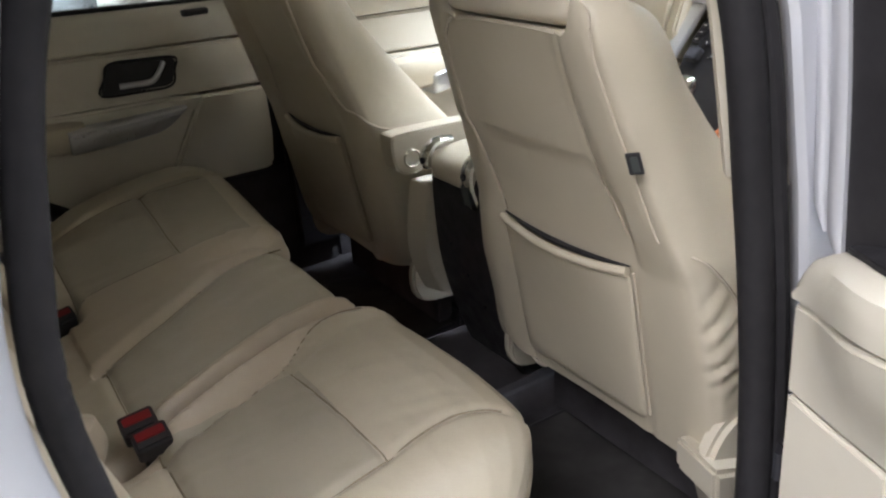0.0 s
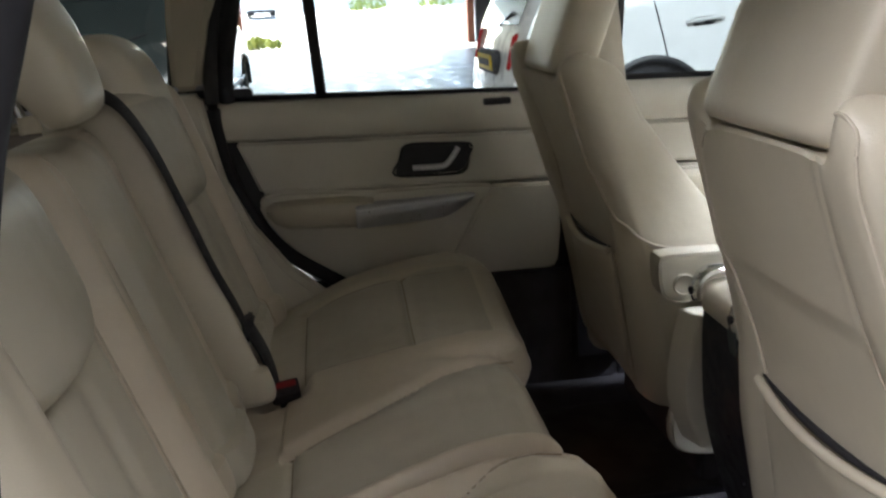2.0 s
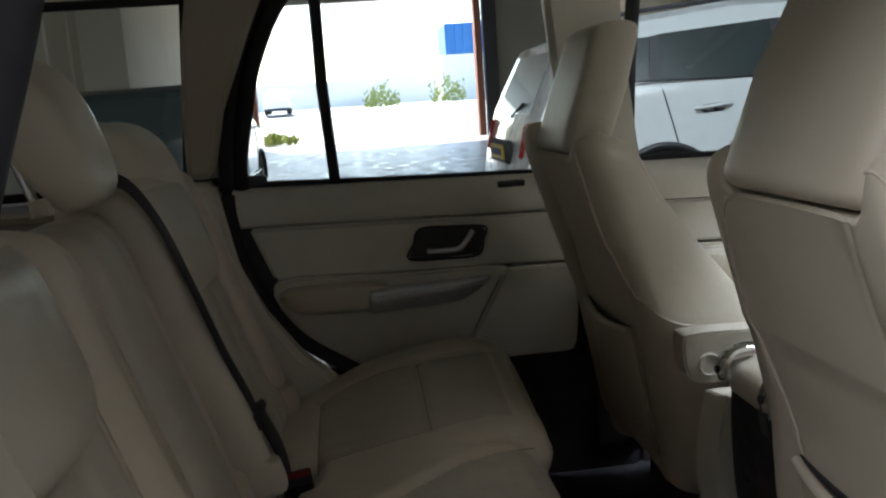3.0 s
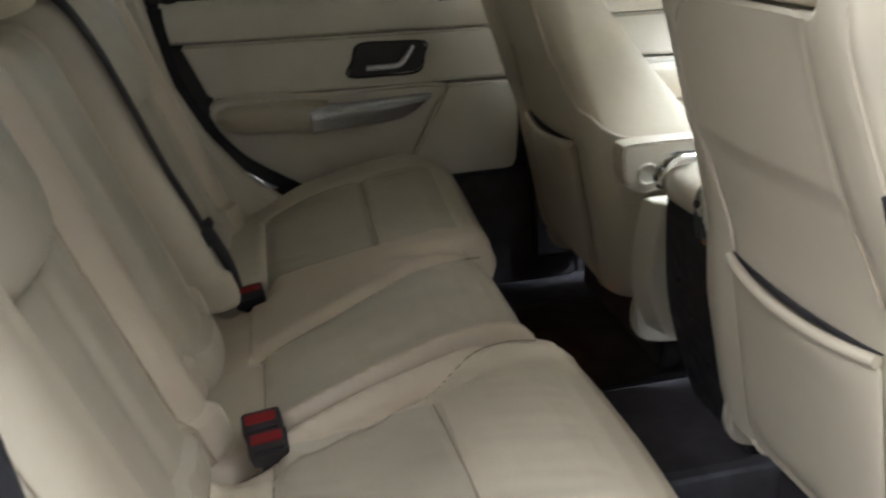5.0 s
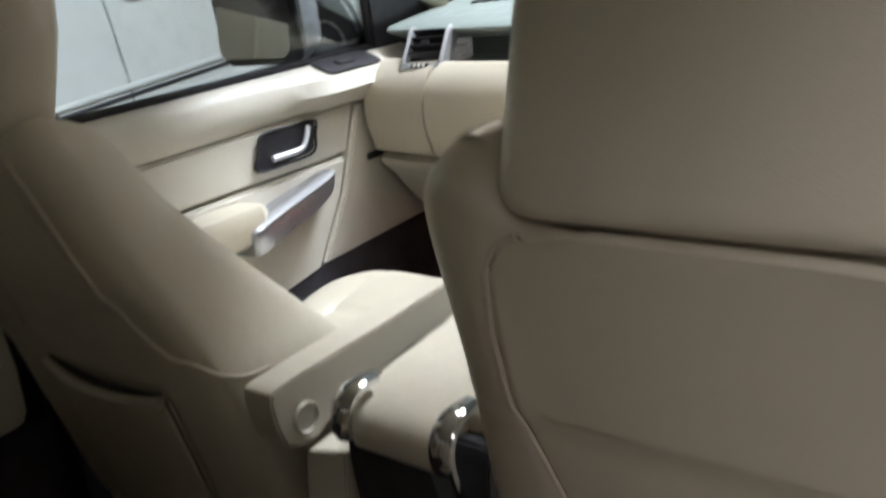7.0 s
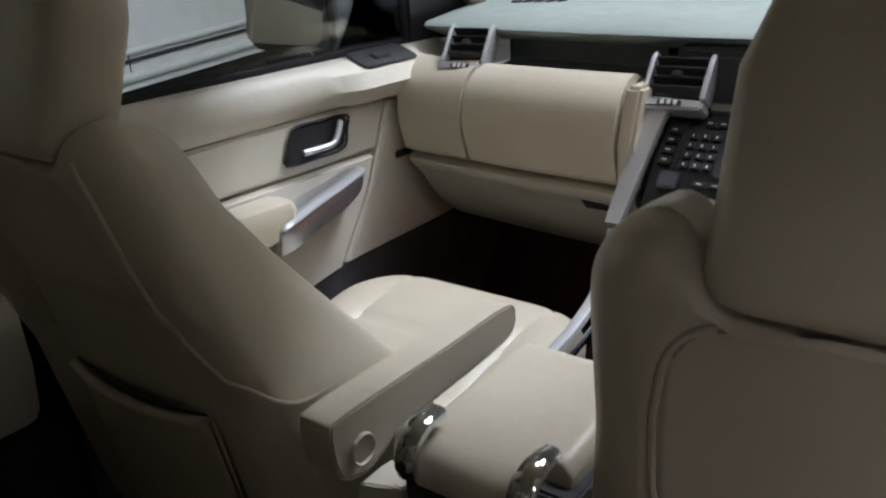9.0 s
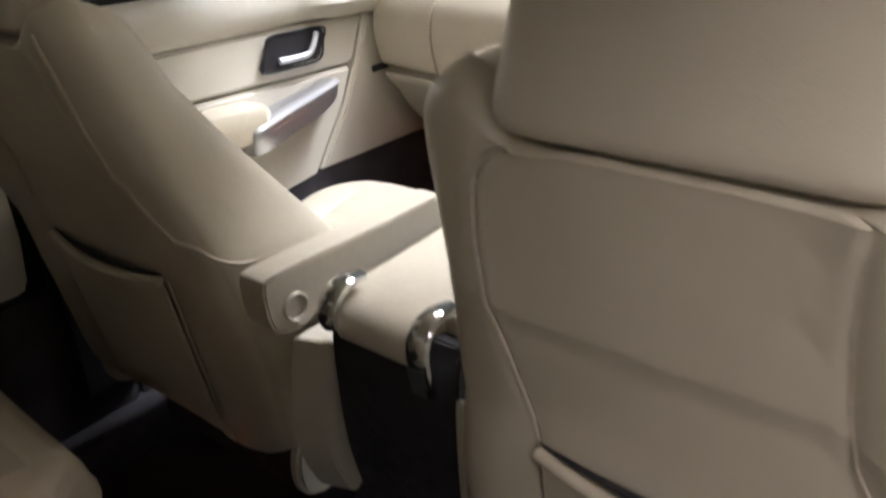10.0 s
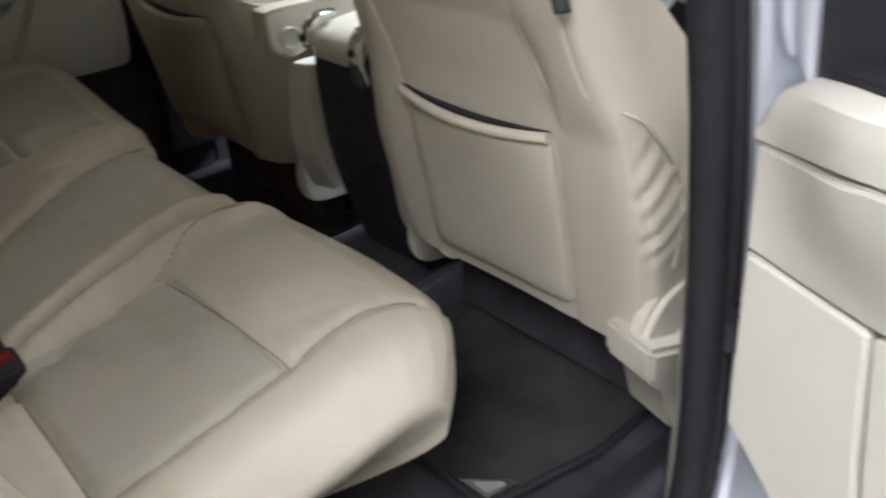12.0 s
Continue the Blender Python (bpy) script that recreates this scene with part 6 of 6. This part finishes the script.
for k in range(10):
    part("tambour_slat", move(box(-0.085, 0.085, 0.345 + 0.014 * k, 0.355 + 0.014 * k, 0.831, 0.838, 0.002), dn), DARKGREY, con)
for k in range(3):
    part("screw", move(tube([(-0.04 + 0.045 * k, 0.110 + 0.004 * k, 0.80 - 0.05 * k), (-0.04 + 0.045 * k, 0.106 + 0.004 * k, 0.80 - 0.05 * k)], 0.004, 10), dn), STEEL, con)

# ---------------------------------------------------------------- the hall round the car
ground = thing("ground", "worn concrete hall floor running out to the yard", "ground", kind="structure", env=True)
bm = bmesh.new()
xs = [-400, -120, -60, -45, -31] + list(range(-30, 12)) + [14, 60, 300]
ys = [-300, -60, -20, -14, -12] + list(range(-10, 11)) + [12, 14, 20, 60, 300]


def floor_height(x, y):
    """Level in the far half of the hall, rising towards the cars' noses in this one."""
    lift = math.tan(radians(3.5)) * max(-10.0, min(10.0, y))
    return lift * (soft((x + 14) / 6) if y > 0 else soft((x + 4) / 2))


gv = [[bm.verts.new((x, y, floor_height(x, y))) for x in xs] for y in ys]
for j in range(len(ys) - 1):
    for i in range(len(xs) - 1):
        bm.faces.new((gv[j][i], gv[j][i + 1], gv[j + 1][i + 1], gv[j + 1][i]))
part("concrete", bm, CONCRETE, ground)
bm = bmesh.new()
loft(bm, [[Vector((x, y, z)) for x, z in ((-31.6, 0.02), (-36, 0.10), (-48, 0.55), (-64, 1.25), (-90, 1.5), (-300, 1.5), (-300, -0.2), (-31.6, -0.2))] for y in (-200, -40, -10, 0, 10, 40, 200)])
part("yard_surface", bm, ASPHALT, ground)

hall = thing("hall", "large workshop hall with cream walls and a wide open doorway", "building", kind="structure", env=True)
H = 6.0
part("doorway_wall", box(-31.4, -31.0, -14, -3.7, 0, H, 0), GREYWALL, hall)
part("doorway_wall", box(-31.4, -31.0, 5.4, 14, 0, H, 0), GREYWALL, hall)
part("doorway_lintel", box(-31.4, -31.0, -3.7, 5.4, 5.2, H, 0), GREYWALL, hall)
part("brick_jamb", box(-31.6, -31.05, -3.85, -3.55, 0, 5.2, 0.02), BRICK, hall)
part("brick_jamb", box(-31.6, -31.05, 4.75, 5.0, 0, 5.2, 0.02), BRICK, hall)
part("steel_post", box(-31.0, -30.6, 5.0, 5.5, 0, 5.4, 0.02), STEEL, hall)
part("steel_post", box(-31.0, -30.7, -4.1, -3.85, 0, 5.2, 0.02), STEEL, hall)
part("rear_wall", box(-31.0, 9.0, -5.4, -5.1, 0, H, 0), WALL, hall)
part("rear_wall_return", box(-16.0, -15.4, -5.1, -4.3, 0, H, 0), WALL, hall)
for k in range(14):
    part("wall_rib", box(-16 + 1.25 * k, -15.96 + 1.25 * k, -5.1, -5.05, 0, H, 0.01), WALL, hall)
part("front_wall", box(-31.0, 9.0, 8.2, 8.5, 0, H, 0), WALL, hall)
for k in range(16):
    part("wall_rib", box(-12 + 1.3 * k, -11.94 + 1.3 * k, 8.14, 8.2, 0, H, 0.01), WALL, hall)
part("side_wall", box(9.0, 9.3, -5.4, 8.5, 0, H, 0), WALL, hall)
roof = tagged(part("ceiling", box(-31.4, 9.3, -5.4, 8.5, H, H + 0.2, 0), GREYWALL), "grey hall roof", "ceiling", kind="structure")
roof.matrix_world = ENV

for i, (x, y) in enumerate(((-4.0, -2.5), (-4.0, 4.5), (3.5, 4.5), (-11.0, 1.0), (-18.0, 1.0))):
    lamp = thing("strip_light", "fluorescent strip light under the hall roof", "ceiling light", "strip lights", env=True)
    part("housing", box(x - 0.8, x + 0.8, y - 0.08, y + 0.08, 5.28, 5.36, 0.01), PALEWALL, lamp)
    part("tube", tube([(x - 0.75, y, 5.25), (x + 0.75, y, 5.25)], 0.02, 10), TUBE, lamp)
    for s in (-1, 1):
        part("hanger", tube([(x + s * 0.6, y, 5.36), (x + s * 0.6, y, 6.0)], 0.008, 6), STEEL, lamp)


# ---------------------------------------------------------------- neighbouring cars
def suv(name, label, at, paint, detail, rising=False):
    car = thing(name, label, "car", "parked cars")
    car.matrix_world = (RISE if rising else ENV) @ pose(*at)
    # own axes: +y ahead, +x the side that is seen; x = 0 on that side's widest line
    prof = [(0.0, 0.42), (0.02, 0.75), (0.10, 1.02), (0.16, 1.16), (0.42, 1.62), (0.60, 1.69), (1.6, 1.74), (2.6, 1.69), (2.95, 1.62), (3.65, 1.20), (4.55, 1.08), (4.74, 0.95), (4.78, 0.50)]
    low = [(0.0, 0.40), (0.55, 0.40), (0.60, 0.62), (0.72, 0.80), (0.95, 0.87), (1.18, 0.80), (1.32, 0.62), (1.38, 0.36), (3.22, 0.36), (3.28, 0.62), (3.42, 0.80), (3.68, 0.87), (3.92, 0.80), (4.05, 0.62), (4.10, 0.42), (4.78, 0.44)]

    def tumble(z, y):
        """How far the side leans in at a height."""
        lean = 0.0 if z < 1.0 else (z - 1.0) * 0.06 if z < 1.22 else 0.0132 + (z - 1.22) * 0.40
        lean += 0.03 * max(0.0, (0.62 - z) / 0.25)
        return lean + 0.16 * max(0, (0.35 - y) / 0.35) ** 2 + 0.22 * max(0, (y - 4.2) / 0.58) ** 2

    bm = bmesh.new()
    ys = sorted(set([0.0, 0.02, 0.05, 0.10, 0.16, 0.25, 0.34, 0.42] + [0.5 + 0.07 * k for k in range(62)]))
    rows = []
    for y in ys:
        zt, zb = interp(y, prof), interp(y, low)
        row = []
        for k in range(25):
            z = zb + (zt - zb) * k / 24
            row.append(Vector((-tumble(z, y), y, z)))
        crown = row[-1]
        for k in range(1, 8):
            a = math.pi / 2 * k / 7
            row.append(Vector((crown.x - 0.10 * math.sin(a) - 0.0, y, crown.z + 0.03 * math.sin(a) * (y < 3) + 0.015 * math.sin(a))))
        wide = 1.92
        row += [Vector((-wide - p.x, y, p.z)) for p in row[::-1]]
        rows.append(row)
    loft(bm, rows, True, True)
    part("body_shell", bm, paint, car)
    part("underside", box(-1.75, -0.12, 0.3, 4.5, 0.26, 0.42, 0.05), BLACK, car)
    for y in (0.95, 3.68):
        road_wheel(car, -0.14, y, 0.37, 0.37, 1)
        road_wheel(car, -1.78, y, 0.37, 0.37, -1)
        part("arch_lip", tube([(0.006, y + 0.42 * math.cos(a), 0.42 + 0.45 * math.sin(a)) for a in (math.pi * k / 24 for k in range(25))], 0.022, 8), BLACK if detail else paint, car)
        part("arch_liner", tube([(-0.5, y, 0.46), (-0.03, y, 0.46)], 0.41, 28), BLACK, car)

    def pane(name2, pts, mat, off=0.006):
        return part(name2, plate(pts, 0.006, 0.001, lambda a, b, h: Vector((-tumble(b, a) + off - h, a, b))), mat, car)
    pane("side_window", [(0.50, 1.345), (0.92, 1.31), (0.99, 1.60), (0.66, 1.60)], DARKPAINT)
    pane("side_window", [(0.99, 1.305), (1.86, 1.24), (1.84, 1.62), (1.06, 1.61)], DARKPAINT)
    pane("side_window", [(1.94, 1.235), (3.30, 1.22), (3.18, 1.32), (2.72, 1.60), (1.92, 1.62)], DARKPAINT)
    pane("window_pillar", [(0.92, 1.31), (0.99, 1.305), (1.06, 1.61), (0.99, 1.60)], BLACK, 0.009)
    pane("window_pillar", [(1.86, 1.24), (1.94, 1.235), (1.92, 1.62), (1.84, 1.62)], BLACK, 0.009)
    for ya, yb in ((1.00, 1.16), (1.90, 1.90), (3.20, 3.14)):
        part("door_gap", tube([(-tumble(z, ya) + 0.001, ya + (yb - ya) * (1.23 - z) / 0.8, z) for z in (1.24 - 0.8 * k / 16 for k in range(17))], 0.005, 6), BLACK, car)
    for y, up in ((1.22, 0.0), (2.06, 0.05)):
        h = part("door_handle", tube(catmull([(-0.006, y, 1.08 + up), (0.033, y + 0.02, 1.085 + up), (0.037, y + 0.12, 1.09 + up), (0.033, y + 0.22, 1.09 + up), (-0.006, y + 0.24, 1.085 + up)], 5), 0.016, 8, flat=0.8), paint, car)
        part("handle_cup", plate(rounded(y + 0.03, y + 0.2, 1.045 + up, 1.105 + up, 0.025), 0.004, 0.001, lambda a, b, hh: Vector((0.0 + hh - 0.004 - tumble(b, a), a, b))), STEEL, h)
    for z, r, m in ((0.60, 0.020, paint), (0.545, 0.012, STEEL), (0.44, 0.03, paint)):
        part("sill_moulding", tube([(-tumble(z, 2) + 0.008, 1.34, z), (-tumble(z, 2) + 0.008, 3.26, z)], r, 8), m, car)
    part("roof_rail", tube(catmull([(-0.34, 0.75, 1.73), (-0.34, 0.85, 1.78), (-0.34, 1.7, 1.80), (-0.34, 2.5, 1.77), (-0.34, 2.62, 1.72)], 6), 0.016, 8), STEEL, car)
    part("waist_seal", tube([(-tumble(1.24, 2) + 0.006, 0.50, 1.338), (-tumble(1.24, 2) + 0.006, 1.90, 1.232), (-tumble(1.24, 2) + 0.006, 3.30, 1.215)], 0.008, 6), BLACK, car)
    # rear end
    part("tailgate_glass", plate([(-1.60, 1.18), (-0.32, 1.18), (-0.40, 1.60), (-1.52, 1.60)], 0.01, 0.002, lambda a, b, h: Vector((a, 0.16 + 0.57 * (b - 1.16) - 0.035 + h * 0.4, b))), DARKPAINT, car)
    for x0, x1 in ((-0.32, -0.07), (-1.85, -1.60)):
        lamp = part("tail_lamp", plate([(x0, 0.88), (x1, 0.90), (x1, 1.14), (x0, 1.12)], 0.05, 0.012, lambda a, b, h: Vector((a, 0.02 + 0.3 * (b - 0.88) + 0.11 * max(0, (abs(a + 0.96) - 0.64) / 0.25) ** 2 + h, b))), LAMP_RED, car)
        part("reflector", plate(rounded(x0, x1, 0.55, 0.60, 0.012), 0.02, 0.003, lambda a, b, h: Vector((a, -0.03 + 0.10 * max(0, (abs(a + 0.96) - 0.64) / 0.25) ** 2 + h, b))), LAMP_RED, car)
    part("bumper", pillow(1.88, 0.30, 0.10, 0.02, 30, 12, 6, 0.06, None, lambda q: Vector((-0.96 + q.x, 0.06 - q.z + 0.12 * (q.x / 0.94) ** 4, 0.58 + q.y))), paint, car)
    plate_ob = part("number_plate", box(-1.22, -0.70, -0.012, 0.004, 0.86, 0.97, 0.003), YELLOW, car, "yellow rear plate")
    part("plate_bars", box(-1.16, -0.76, -0.0165, -0.011, 0.89, 0.94, 0.001), BLACK, plate_ob)
    part("plate_plinth", box(-1.28, -0.64, 0.0, 0.06, 0.83, 1.0, 0.01), BLACK, car)
    part("rear_wiper", tube([(-0.96, 0.14, 1.16), (-0.6, 0.17, 1.26)], 0.012, 6), BLACK, car)
    return car


suv("white_suv", "white off-road estate car with dark tinted windows", (-4.45, 0.80, 0, 0, 0, 0), WHITEPAINT, True, True)
suv("dark_estate_car", "dark green estate car parked by the wall", (-7.8, -1.65, 0, 0, 0, 90), DARKPAINT, False)

# ---------------------------------------------------------------- the yard outside
yard = thing("blue_container", "blue corrugated shipping container in the yard", "container", env=True)
part("shell", box(-84.0, -78.0, 9.5, 15.5, 5.6, 8.4, 0.05), BLUE, yard)
part("plinth", box(-84.0, -78.0, 9.0, 16.0, 0, 5.6, 0.05), PALEWALL, yard)
for k in range(8):
    part("rib", box(-77.98, -77.85, 9.7 + 0.75 * k, 10.0 + 0.75 * k, 5.7, 8.3, 0.02), BLUE, yard)
wallo = thing("yard_wall", "pale rendered yard wall", "wall", kind="structure", env=True)
part("wall", box(-95, -94.5, -30, 40, 0, 4.4, 0), PALEWALL, wallo)
fence = thing("palisade_fence", "pale steel palisade fence", "fence", env=True)
for k in range(14):
    part("pale", box(-66.03, -66.0, -5.2 + 0.26 * k, -5.06 + 0.26 * k, 1.25, 3.1, 0), PALEWALL, fence)
part("rail", box(-66.1, -66.03, -5.3, -1.5, 1.8, 1.86, 0), PALEWALL, fence)
part("rail", box(-66.1, -66.03, -5.3, -1.5, 2.7, 2.76, 0), PALEWALL, fence)
suv("distant_car", "pale car parked far out in the yard", (-64.2, -6.3, 1.25, 0, 0, -84), WHITEPAINT, False)


def weeds(name, label, cx, cy, r, h, n, seed, base=0.0):
    rnd = random.Random(seed)
    ob = thing(name, label, "weeds", kind="stuff", env=True)
    bm = bmesh.new()
    for _ in range(n):
        a, d = rnd.random() * 6.28, r * rnd.random() ** 0.6
        x, y = cx + d * math.cos(a), cy + d * math.sin(a)
        hh = h * (0.35 + rnd.random() * 0.65) * (1 - 0.5 * d / r)
        z = rnd.random() * hh
        t, w = rnd.random() * 6.28, 0.10 + 0.12 * rnd.random()
        u, v = Vector((math.cos(t), math.sin(t), rnd.uniform(-0.4, 0.4))) * w, Vector((rnd.uniform(-0.5, 0.5), rnd.uniform(-0.5, 0.5), 1)) * w * 1.6
        p = Vector((x, y, z + base))
        bm.faces.new([bm.verts.new(q) for q in (p, p + 0.5 * u + 0.5 * v, p + v, p - 0.5 * u + 0.5 * v)])
    part("leaves", bm, GREEN, ob, smooth=False)
    return ob


weeds("weeds", "low weeds along the threshold", -33.5, -3.2, 0.9, 0.5, 260, 3, 0.03)
weeds("weeds", "yellow-green scrub far across the yard", -66, 2.7, 1.5, 2.6, 420, 4, 1.2)
weeds("weeds", "tall weeds beside the doorway in the yard", -70, 8.4, 1.6, 3.4, 420, 5, 1.25)
